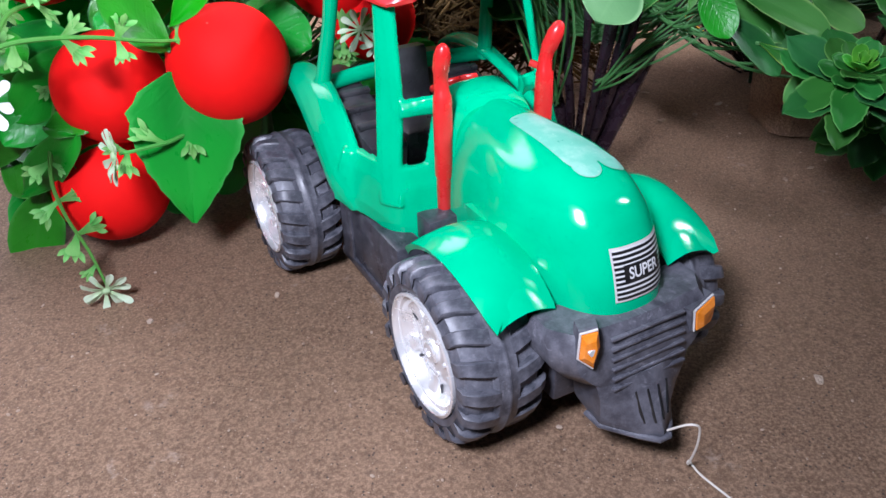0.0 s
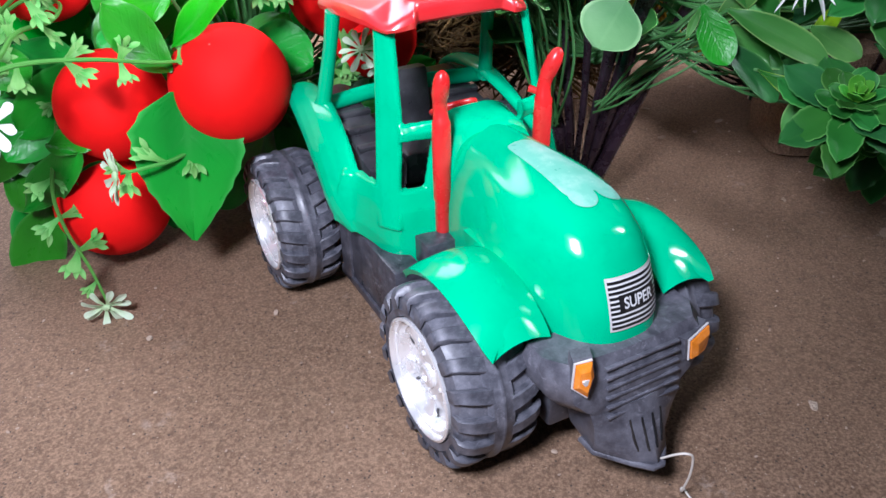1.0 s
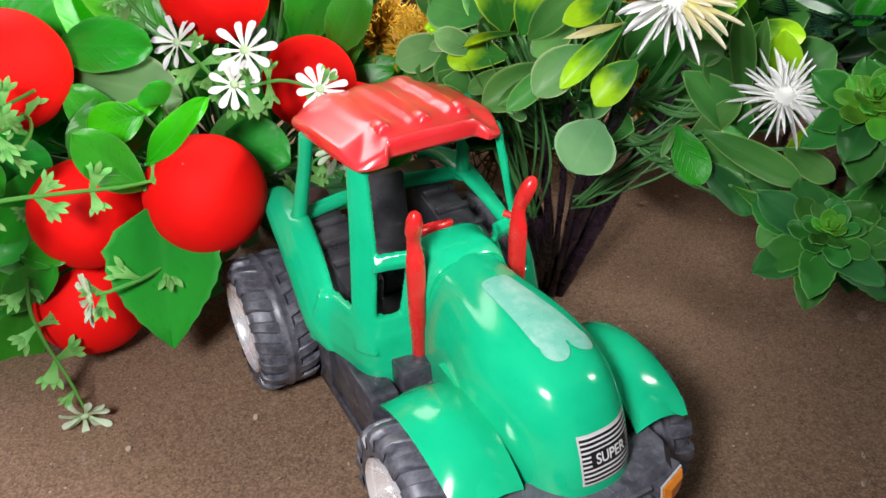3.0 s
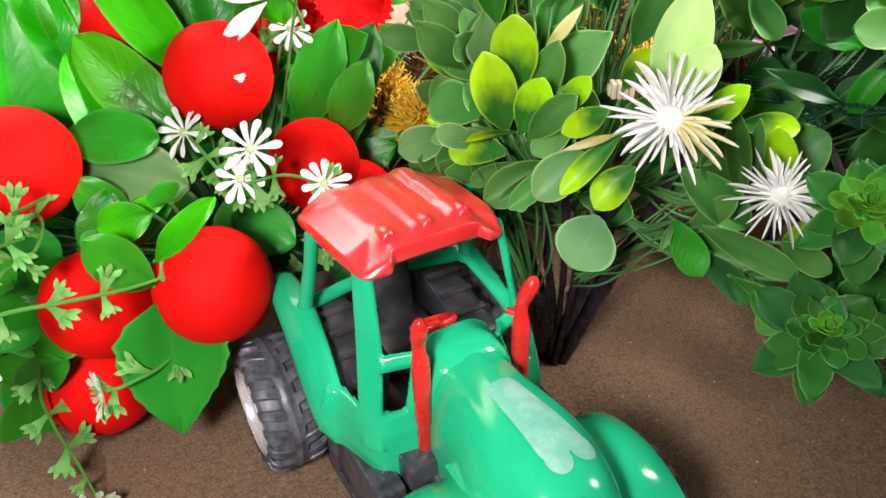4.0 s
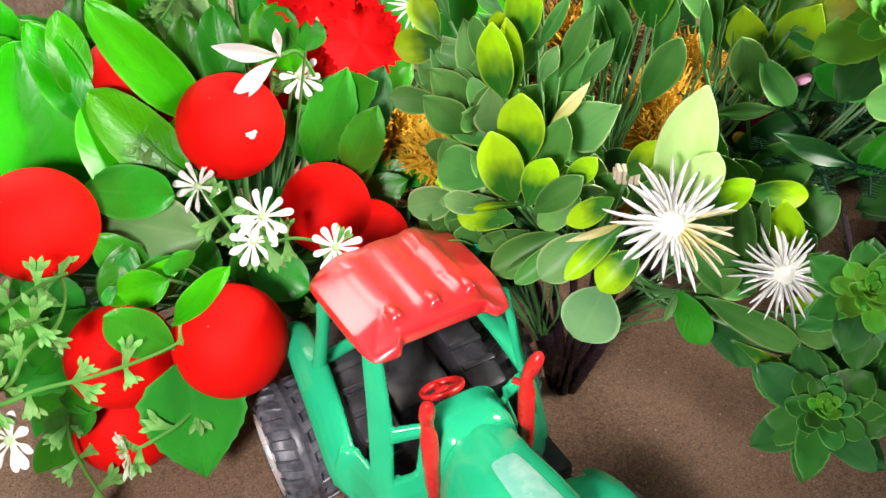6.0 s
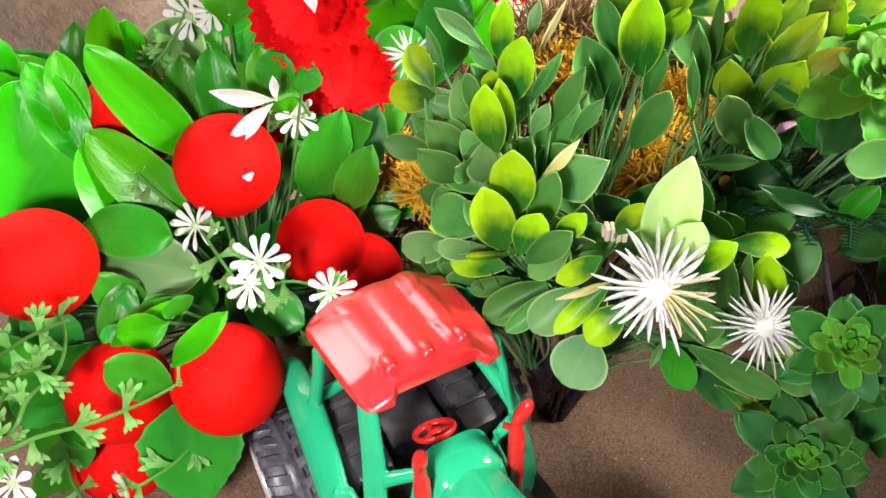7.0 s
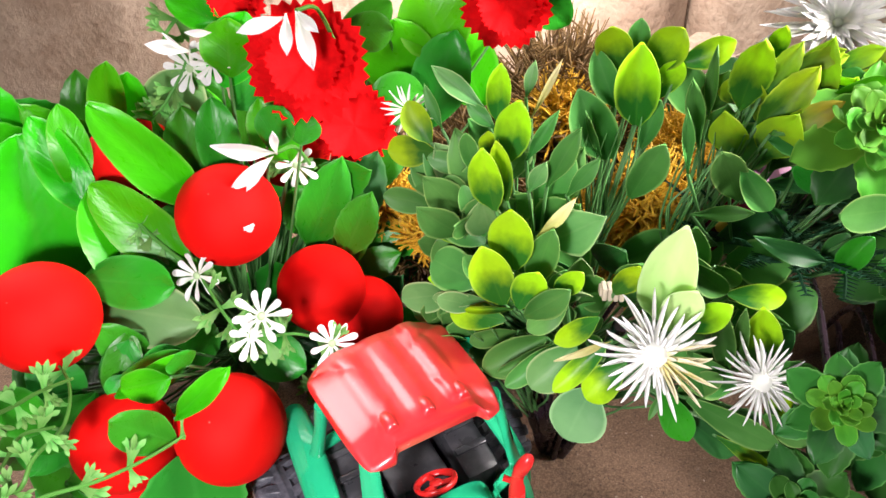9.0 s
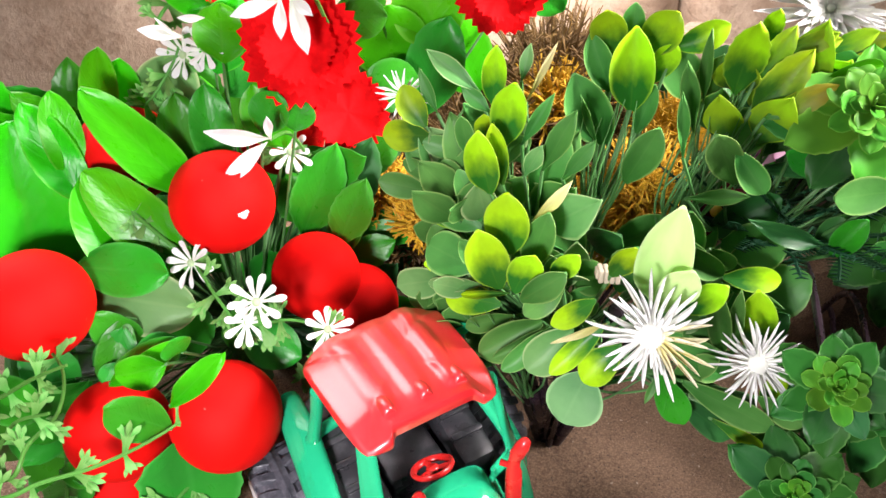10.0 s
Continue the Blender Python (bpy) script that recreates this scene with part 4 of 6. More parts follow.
def leaf_mesh(shape, fold, curl, wave, mat, thick=0.02, cells=12, wavy=0.0):
    """A leaf 1 long (y) and 1 wide, with a midrib crease, a curl and a little thickness."""
    outline = OUTLINES[shape]
    bm = bmesh.new()
    sheets, spots = [], {}
    for side in (1, -1):
        g = []
        for j in range(cells + 1):
            u = j / cells
            for (u0, w0), (u1, w1) in zip(outline, outline[1:]):
                if u <= u1 + 1e-9:
                    w = w0 + (w1 - w0) * (u - u0) / (u1 - u0)
                    break
            line = []
            for i in range(7):
                v = i / 3 - 1
                x = 0.5 * w * v
                z = fold * abs(v) ** (1.9 if shape == "o" else 1.3) * w * 0.5 + curl * (u - 0.1) ** 2 + wave * math.sin(u * 9 + v * 2) * abs(v)
                if i == 3 and shape != "o":
                    z -= 0.012
                if wavy and abs(v) == 1 and j % 2:
                    x *= 1 - wavy
                vert = bm.verts.new((x, u, z + side * thick / 2 * (1 - 0.7 * abs(v) ** 4)))
                spots[vert] = (0.5 + 0.5 * v, u)
                line.append(vert)
            g.append(line)
        for j in range(cells):
            for i in range(6):
                bm.faces.new((g[j][i], g[j][i + 1], g[j + 1][i + 1], g[j + 1][i]))
        sheets.append(g)
    a, b = sheets
    ring = lambda g: [g[0][i] for i in range(6)] + [g[j][6] for j in range(cells)] + [g[cells][i] for i in range(6, 0, -1)] + [g[j][0] for j in range(cells, 0, -1)]
    ra, rb = ring(a), ring(b)
    for i in range(len(ra)):
        j = (i + 1) % len(ra)
        bm.faces.new((ra[i], ra[j], rb[j], rb[i]))
    bmesh.ops.recalc_face_normals(bm, faces=bm.faces)
    uv = bm.loops.layers.uv.new("leaf")
    for f in bm.faces:
        for loop in f.loops:
            loop[uv].uv = spots[loop.vert]
    me = bpy.data.meshes.new("leaf")
    bm.to_mesh(me)
    bm.free()
    me.materials.append(mat)
    me.polygons.foreach_set("use_smooth", [True] * len(me.polygons))
    me.set_sharp_from_angle(angle=radians(34))
    return me


LEAVES = {}


def leaf_variant(mat, shape, k):
    key = (mat.name, shape, k)
    if key not in LEAVES:
        fold, curl, wave = ((0.07, -0.1, 0.012), (0.14, -0.2, 0.02), (0.05, 0.12, 0.02), (0.1, -0.05, 0.025))[k]
        thick = {"o": 0.046, "s": 0.05}.get(shape, 0.02)
        if shape == "o":
            fold, wave = fold * 2.4, wave * 0.7
        LEAVES[key] = leaf_mesh(shape, fold, curl, wave * (1.5 if shape in "ve" else 1), mat, thick, wavy=0.05 if shape in "vt" else 0.0, cells=16)
    return LEAVES[key]


def leaf_pose(base, tip, width, origin, roll=0.0, face=None):
    base, tip = Vector(base), Vector(tip)
    axis = tip - base
    length = axis.length
    axis.normalize()
    n = (face if face is not None else EYES) - (base + tip) / 2
    n = (n - axis * n.dot(axis)).normalized()
    n = Matrix.Rotation(roll, 3, axis) @ n
    x = axis.cross(n)
    m = Matrix(((x.x * width, axis.x * length, n.x * length, base.x - origin.x), (x.y * width, axis.y * length, n.y * length, base.y - origin.y),
                (x.z * width, axis.z * length, n.z * length, base.z - origin.z), (0, 0, 0, 1)))
    return m


def put_leaf(parent, origin, mat, shape, base, tip, width, rnd, name="leaf", spread=0.22, face=None):
    ob = new(name, leaf_variant(mat, shape, rnd.randrange(4)))
    ob.parent = parent
    ob.matrix_basis = leaf_pose(base, tip, width * {"o": 1.14, "v": 1.1, "e": 1.06, "l": 1.1}.get(shape, 1.0), origin, rnd.uniform(-spread, spread), face)
    return ob


def sprig(name, plant, origin, root, rows, stalk_mat, seed, stalk=0.0009, label=""):
    """Leaves on stalks that fan out from one root."""
    rnd = random.Random(seed)
    bm = bmesh.new()
    for _, _, bx, by, bz, *_ in rows:
        b = Vector((bx, by, bz))
        r = Vector(root) + Vector((rnd.uniform(-1, 1), rnd.uniform(-1, 1), rnd.uniform(-1, 1))) * 0.004
        mid = r.lerp(b, 0.5) + Vector((0, 0.004, -0.008 - 0.1 * (b - r).length)) * rnd.uniform(0.3, 1)
        tube(bm, [p - origin for p in smooth_path([r, mid, b], 4)], stalk, 6)
    ob = part(name, bm, stalk_mat, plant, label)
    for mat, shape, bx, by, bz, tx, ty, tz, w in rows:
        put_leaf(ob, origin, mat, shape, (bx, by, bz), (tx, ty, tz), w, rnd)
    return ob


def fill(name, plant, origin, count, lo, hi, root, mats, size, shape, stalk_mat, seed, clear=()):
    """Leaves deeper in a bush, on stalks from its root."""
    rnd = random.Random(seed)
    rows = []
    for _ in range(count):
        b = Vector([rnd.uniform(p, q) for p, q in zip(lo, hi)])
        out = (b - Vector(root)).normalized() + Vector((rnd.uniform(-0.7, 0.7), rnd.uniform(-0.9, 0.3), rnd.uniform(-0.4, 0.7)))
        length = rnd.uniform(*size)
        t = b + out.normalized() * length
        if any((p - Vector(c)).length < r * 1.5 and p.y < c[1] + 0.02 for p in (b, b.lerp(t, 0.5), t) for *c, r in clear):
            continue
        rows.append((rnd.choice(mats), shape, *b, *t, length * rnd.uniform(0.42, 0.6)))
    return sprig(name, plant, origin, root, rows, stalk_mat, seed + 1)


FRONT_SPRIG_0 = [
    (LIME, "o", 0.061, 0.402, 0.201, 0.058, 0.398, 0.236, 0.0188),
    (LIME, "o", 0.055, 0.394, 0.186, 0.045, 0.388, 0.223, 0.0177),
    (DUSTY, "o", 0.070, 0.404, 0.189, 0.078, 0.400, 0.224, 0.0132),
    (LIME, "o", 0.062, 0.392, 0.185, 0.071, 0.386, 0.214, 0.0145),
    (DUSTY, "o", 0.045, 0.408, 0.187, 0.020, 0.424, 0.192, 0.0202),
    (PALE, "o", 0.030, 0.415, 0.175, 0.005, 0.432, 0.160, 0.0164),
    (PALE, "o", 0.047, 0.404, 0.180, 0.019, 0.416, 0.172, 0.0071),
    (LIME, "o", 0.056, 0.396, 0.173, 0.028, 0.410, 0.170, 0.0151),
    (LIME, "o", 0.060, 0.390, 0.186, 0.035, 0.398, 0.179, 0.0036),
    (DUSTY, "o", 0.065, 0.386, 0.185, 0.083, 0.376, 0.208, 0.0121),
    (LIME, "o", 0.079, 0.388, 0.197, 0.089, 0.380, 0.214, 0.0098),
    (DUSTY, "o", 0.062, 0.392, 0.169, 0.038, 0.400, 0.155, 0.0084),
]
FRONT_SPRIG_1 = [
    (DUSTY, "o", 0.075, 0.384, 0.172, 0.044, 0.376, 0.158, 0.0161),
    (DUSTY, "o", 0.077, 0.378, 0.174, 0.051, 0.370, 0.161, 0.0072),
    (DUSTY, "o", 0.078, 0.372, 0.179, 0.054, 0.363, 0.161, 0.0095),
    (PALE, "o", 0.085, 0.360, 0.189, 0.064, 0.350, 0.174, 0.0160),
    (LIME, "o", 0.093, 0.357, 0.209, 0.074, 0.348, 0.204, 0.0095),
    (LIME, "o", 0.097, 0.352, 0.199, 0.073, 0.343, 0.179, 0.0088),
    (STRAW, "l", 0.098, 0.350, 0.202, 0.073, 0.342, 0.199, 0.0034),
    (LIME, "o", 0.105, 0.352, 0.185, 0.088, 0.345, 0.171, 0.0137),
    (DUSTY, "o", 0.085, 0.388, 0.189, 0.066, 0.384, 0.178, 0.0117),
    (DUSTY, "o", 0.028, 0.418, 0.166, 0.008, 0.430, 0.147, 0.0092),
    (ROUND, "o", 0.096, 0.368, 0.152, 0.082, 0.350, 0.137, 0.0250),
    (BIGPALE, "o", 0.118, 0.356, 0.209, 0.118, 0.345, 0.258, 0.0190),
    (BIGPALE, "o", 0.118, 0.346, 0.212, 0.125, 0.338, 0.242, 0.0134),
    (LIME, "o", 0.101, 0.366, 0.215, 0.109, 0.362, 0.232, 0.0100),
]
SIDE_SPRIG_2 = [
    (DUSTY, "o", 0.142, 0.395, 0.206, 0.159, 0.385, 0.193, 0.0111),
    (DUSTY, "o", 0.157, 0.400, 0.199, 0.168, 0.395, 0.190, 0.0097),
    (LIME, "o", 0.166, 0.400, 0.181, 0.194, 0.396, 0.180, 0.0116),
    (DUSTY, "l", 0.167, 0.400, 0.176, 0.198, 0.396, 0.163, 0.0068),
    (LIME, "o", 0.132, 0.360, 0.198, 0.144, 0.348, 0.220, 0.0110),
    (DUSTY, "o", 0.161, 0.372, 0.158, 0.149, 0.366, 0.202, 0.0094),
    (DUSTY, "o", 0.168, 0.375, 0.153, 0.162, 0.370, 0.195, 0.0064),
    (LIME, "o", 0.184, 0.385, 0.144, 0.175, 0.378, 0.187, 0.0159),
    (DUSTY, "o", 0.168, 0.375, 0.140, 0.134, 0.365, 0.173, 0.0164),
    (DUSTY, "o", 0.167, 0.380, 0.153, 0.137, 0.370, 0.183, 0.0124),
    (DUSTY, "l", 0.190, 0.400, 0.156, 0.182, 0.400, 0.183, 0.0074),
    (DARK, "o", 0.189, 0.400, 0.131, 0.201, 0.395, 0.157, 0.0129),
    (DUSTY, "o", 0.131, 0.375, 0.182, 0.145, 0.365, 0.183, 0.0104),
]
SIDE_SPRIG_3 = [
    (DEEP, "o", 0.130, 0.366, 0.150, 0.143, 0.357, 0.126, 0.0138),
    (DUSTY, "l", 0.130, 0.366, 0.150, 0.123, 0.358, 0.138, 0.0038),
    (DARK, "o", 0.141, 0.365, 0.134, 0.171, 0.357, 0.108, 0.0119),
    (DUSTY, "o", 0.141, 0.362, 0.149, 0.183, 0.344, 0.131, 0.0119),
    (LIME, "l", 0.159, 0.360, 0.122, 0.188, 0.348, 0.108, 0.0079),
    (DUSTY, "o", 0.176, 0.355, 0.143, 0.197, 0.348, 0.131, 0.0108),
    (LIME, "o", 0.184, 0.366, 0.128, 0.190, 0.360, 0.151, 0.0083),
    (DUSTY, "o", 0.139, 0.372, 0.140, 0.158, 0.365, 0.161, 0.0104),
    (DUSTY, "o", 0.174, 0.372, 0.119, 0.140, 0.370, 0.137, 0.0143),
    (DARK, "o", 0.189, 0.375, 0.106, 0.169, 0.370, 0.126, 0.0129),
    (DUSTY, "o", 0.195, 0.352, 0.121, 0.173, 0.352, 0.094, 0.0131),
    (DARK, "o", 0.211, 0.360, 0.101, 0.181, 0.360, 0.107, 0.0116),
]
LEFT_SPRIG_4 = [
    (LIME, "o", 0.055, 0.432, 0.265, 0.056, 0.426, 0.295, 0.0098),
    (LIME, "o", 0.060, 0.424, 0.249, 0.063, 0.416, 0.282, 0.0146),
    (LIME, "o", 0.051, 0.424, 0.252, 0.050, 0.420, 0.266, 0.0084),
    (LIME, "o", 0.052, 0.410, 0.231, 0.046, 0.402, 0.267, 0.0136),
    (LIME, "o", 0.058, 0.414, 0.233, 0.053, 0.408, 0.266, 0.0088),
    (DUSTY, "o", 0.044, 0.432, 0.237, 0.040, 0.430, 0.262, 0.0079),
    (LIMED, "o", 0.023, 0.450, 0.245, 0.012, 0.456, 0.264, 0.0129),
    (LIME, "o", 0.025, 0.448, 0.241, 0.002, 0.458, 0.238, 0.0156),
    (DUSTY, "l", 0.029, 0.452, 0.251, 0.021, 0.456, 0.273, 0.0059),
    (DUSTY, "o", 0.045, 0.440, 0.233, 0.022, 0.450, 0.237, 0.0100),
    (DUSTY, "o", 0.034, 0.440, 0.217, 0.010, 0.452, 0.225, 0.0083),
    (DUSTY, "o", 0.023, 0.440, 0.213, -0.002, 0.452, 0.214, 0.0122),
]
LEFT_SPRIG_5 = [
    (DUSTY, "o", 0.036, 0.434, 0.213, 0.013, 0.446, 0.211, 0.0089),
    (LIME, "o", 0.040, 0.428, 0.197, 0.018, 0.440, 0.213, 0.0110),
    (DUSTY, "o", 0.048, 0.424, 0.200, 0.027, 0.434, 0.211, 0.0151),
    (DUSTY, "o", 0.041, 0.434, 0.214, 0.031, 0.438, 0.234, 0.0100),
    (DUSTY, "o", 0.048, 0.424, 0.205, 0.038, 0.428, 0.232, 0.0103),
    (PALE, "l", 0.050, 0.448, 0.263, 0.025, 0.458, 0.282, 0.0093),
    (DUSTY, "l", 0.055, 0.444, 0.254, 0.041, 0.450, 0.266, 0.0078),
    (STRAW, "l", 0.071, 0.438, 0.262, 0.085, 0.440, 0.290, 0.0031),
    (PALE, "l", 0.069, 0.442, 0.271, 0.073, 0.444, 0.288, 0.0058),
    (DUSTY, "l", 0.069, 0.434, 0.242, 0.082, 0.430, 0.268, 0.0069),
    (DUSTY, "l", 0.078, 0.424, 0.233, 0.090, 0.416, 0.267, 0.0106),
    (PALE, "l", 0.069, 0.420, 0.233, 0.076, 0.416, 0.251, 0.0081),
    (STRAW, "l", 0.072, 0.408, 0.215, 0.088, 0.402, 0.238, 0.0056),
]
BACK_SPRIG_6 = [
    (LIME, "o", 0.122, 0.492, 0.257, 0.116, 0.488, 0.286, 0.0168),
    (DUSTY, "o", 0.133, 0.500, 0.257, 0.133, 0.498, 0.283, 0.0109),
    (LIME, "o", 0.139, 0.490, 0.259, 0.150, 0.482, 0.284, 0.0180),
    (LIME, "o", 0.153, 0.486, 0.264, 0.176, 0.478, 0.277, 0.0130),
    (LIME, "o", 0.132, 0.480, 0.233, 0.127, 0.470, 0.278, 0.0200),
    (LIME, "o", 0.142, 0.488, 0.243, 0.152, 0.484, 0.268, 0.0125),
    (DUSTY, "o", 0.122, 0.488, 0.240, 0.109, 0.486, 0.271, 0.0129),
    (DUSTY, "o", 0.119, 0.478, 0.214, 0.100, 0.472, 0.254, 0.0207),
    (DUSTY, "l", 0.113, 0.468, 0.219, 0.101, 0.462, 0.250, 0.0039),
    (DUSTY, "o", 0.127, 0.456, 0.203, 0.138, 0.446, 0.239, 0.0156),
    (DUSTY, "o", 0.137, 0.482, 0.217, 0.143, 0.480, 0.246, 0.0100),
    (DUSTY, "l", 0.086, 0.414, 0.234, 0.099, 0.410, 0.255, 0.0080),
]
RIGHT_SPRIG_7 = [
    (DUSTY, "l", 0.162, 0.464, 0.226, 0.150, 0.458, 0.272, 0.0092),
    (DUSTY, "l", 0.168, 0.474, 0.237, 0.164, 0.470, 0.279, 0.0064),
    (LIME, "v", 0.183, 0.474, 0.242, 0.184, 0.464, 0.287, 0.0191),
    (LIME, "v", 0.197, 0.482, 0.265, 0.198, 0.476, 0.287, 0.0100),
    (LIMED, "v", 0.193, 0.474, 0.250, 0.204, 0.466, 0.279, 0.0125),
    (LIMED, "v", 0.204, 0.474, 0.264, 0.227, 0.468, 0.275, 0.0103),
    (LIMED, "v", 0.229, 0.480, 0.261, 0.250, 0.474, 0.272, 0.0107),
    (LIME, "v", 0.190, 0.464, 0.238, 0.210, 0.455, 0.271, 0.0174),
    (LIMED, "v", 0.220, 0.478, 0.247, 0.243, 0.472, 0.260, 0.0138),
    (OLIVE, "v", 0.195, 0.458, 0.236, 0.224, 0.450, 0.256, 0.0122),
    (OLIVE, "v", 0.210, 0.466, 0.248, 0.228, 0.460, 0.255, 0.0072),
    (DUSTY, "o", 0.177, 0.436, 0.212, 0.158, 0.428, 0.248, 0.0150),
    (DUSTY, "o", 0.172, 0.430, 0.235, 0.187, 0.422, 0.214, 0.0119),
]
RIGHT_SPRIG_8 = [
    (BRIGHT, "o", 0.223, 0.464, 0.252, 0.248, 0.458, 0.261, 0.0128),
    (DUSTY, "o", 0.172, 0.440, 0.218, 0.176, 0.440, 0.227, 0.0113),
    (DUSTY, "l", 0.154, 0.436, 0.204, 0.183, 0.428, 0.209, 0.0080),
    (DUSTY, "l", 0.150, 0.440, 0.226, 0.145, 0.440, 0.262, 0.0058),
    (DEEP, "o", 0.255, 0.470, 0.204, 0.211, 0.465, 0.233, 0.0254),
    (DEEP, "o", 0.251, 0.465, 0.194, 0.209, 0.460, 0.215, 0.0152),
    (DARK, "l", 0.276, 0.470, 0.195, 0.200, 0.470, 0.197, 0.0106),
    (DARK, "l", 0.252, 0.480, 0.184, 0.212, 0.480, 0.213, 0.0082),
    (DUSTY, "o", 0.245, 0.410, 0.221, 0.209, 0.405, 0.223, 0.0163),
    (DARK, "l", 0.224, 0.420, 0.181, 0.183, 0.412, 0.202, 0.0107),
    (DEEP, "o", 0.229, 0.420, 0.175, 0.237, 0.415, 0.199, 0.0125),
    (DARK, "o", 0.229, 0.430, 0.167, 0.234, 0.430, 0.191, 0.0130),
    (DARK, "o", 0.212, 0.430, 0.168, 0.194, 0.430, 0.177, 0.0180),
    (LIMED, "v", 0.232, 0.480, 0.244, 0.260, 0.475, 0.256, 0.0163),
    (LIMED, "v", 0.210, 0.480, 0.260, 0.233, 0.475, 0.269, 0.0102),
    (LIMED, "v", 0.237, 0.485, 0.257, 0.261, 0.480, 0.267, 0.0104),
]
LEAF_FAN_9 = [
    (BRIGHT, "e", -0.220, 0.462, 0.100, -0.205, 0.486, 0.236, 0.0748),
    (BRIGHT, "e", -0.176, 0.482, 0.186, -0.201, 0.500, 0.244, 0.0250),
    (BRIGHT, "e", -0.183, 0.490, 0.198, -0.183, 0.502, 0.248, 0.0211),
    (BRIGHT, "e", -0.173, 0.520, 0.211, -0.157, 0.520, 0.268, 0.0202),
    (BRIGHT, "e", -0.170, 0.530, 0.192, -0.152, 0.530, 0.257, 0.0284),
    (PALE, "e", -0.149, 0.535, 0.204, -0.120, 0.535, 0.252, 0.0373),
    (BRIGHT, "e", -0.115, 0.494, 0.181, -0.152, 0.472, 0.260, 0.0288),
    (BRIGHT, "e", -0.119, 0.464, 0.157, -0.168, 0.472, 0.214, 0.0333),
    (DEEP, "e", -0.119, 0.500, 0.185, -0.119, 0.510, 0.240, 0.0276),
    (DEEP, "e", -0.102, 0.502, 0.195, -0.100, 0.507, 0.244, 0.0240),
    (DEEP, "e", -0.096, 0.535, 0.197, -0.093, 0.538, 0.228, 0.0222),
    (BRIGHT, "e", -0.153, 0.466, 0.140, -0.166, 0.472, 0.209, 0.0375),
    (DEEP, "e", -0.126, 0.468, 0.141, -0.153, 0.468, 0.176, 0.0306),
]
LEAF_FAN_15 = [
    (BRIGHT, "e", 0.001, 0.570, 0.212, -0.000, 0.570, 0.264, 0.0459),
    (DEEP, "e", -0.016, 0.570, 0.228, -0.018, 0.570, 0.264, 0.0315),
    (BRIGHT, "e", -0.061, 0.500, 0.208, -0.071, 0.498, 0.247, 0.0280),
    (BRIGHT, "e", -0.089, 0.515, 0.255, -0.084, 0.515, 0.288, 0.0283),
    (DEEP, "e", -0.019, 0.545, 0.219, 0.018, 0.550, 0.222, 0.0314),
    (BRIGHT, "e", 0.034, 0.575, 0.232, 0.019, 0.575, 0.280, 0.0452),
    (DEEP, "e", -0.029, 0.560, 0.260, 0.001, 0.560, 0.259, 0.0237),
    (BRIGHT, "e", 0.055, 0.580, 0.196, 0.035, 0.580, 0.249, 0.0402),
    (DEEP, "e", 0.085, 0.590, 0.271, 0.109, 0.580, 0.248, 0.0246),
    (BRIGHT, "e", -0.096, 0.520, 0.247, -0.075, 0.520, 0.288, 0.0300),
    (BRIGHT, "e", -0.091, 0.530, 0.280, -0.121, 0.535, 0.294, 0.0174),
    (DEEP, "e", -0.097, 0.535, 0.226, -0.072, 0.535, 0.248, 0.0222),
    (BRIGHT, "e", -0.084, 0.512, 0.211, -0.050, 0.510, 0.237, 0.0216),
]
LEAF_FAN_10 = [
    (DEEP, "v", -0.060, 0.498, 0.145, -0.031, 0.494, 0.209, 0.0291),
    (DEEP, "v", -0.037, 0.492, 0.143, -0.016, 0.490, 0.188, 0.0239),
    (DEEP, "v", -0.058, 0.515, 0.141, -0.067, 0.520, 0.178, 0.0281),
    (DEEP, "e", 0.017, 0.570, 0.188, 0.037, 0.565, 0.254, 0.0360),
    (DEEP, "e", -0.044, 0.600, 0.202, 0.006, 0.600, 0.222, 0.0292),
    (DEEP, "e", -0.038, 0.600, 0.238, -0.002, 0.600, 0.261, 0.0242),
    (BRIGHT, "e", -0.185, 0.462, 0.141, -0.120, 0.450, 0.130, 0.0404),
    (DEEP, "e", -0.188, 0.468, 0.149, -0.130, 0.464, 0.164, 0.0267),
    (DEEP, "e", -0.154, 0.436, 0.131, -0.177, 0.424, 0.095, 0.0186),
]
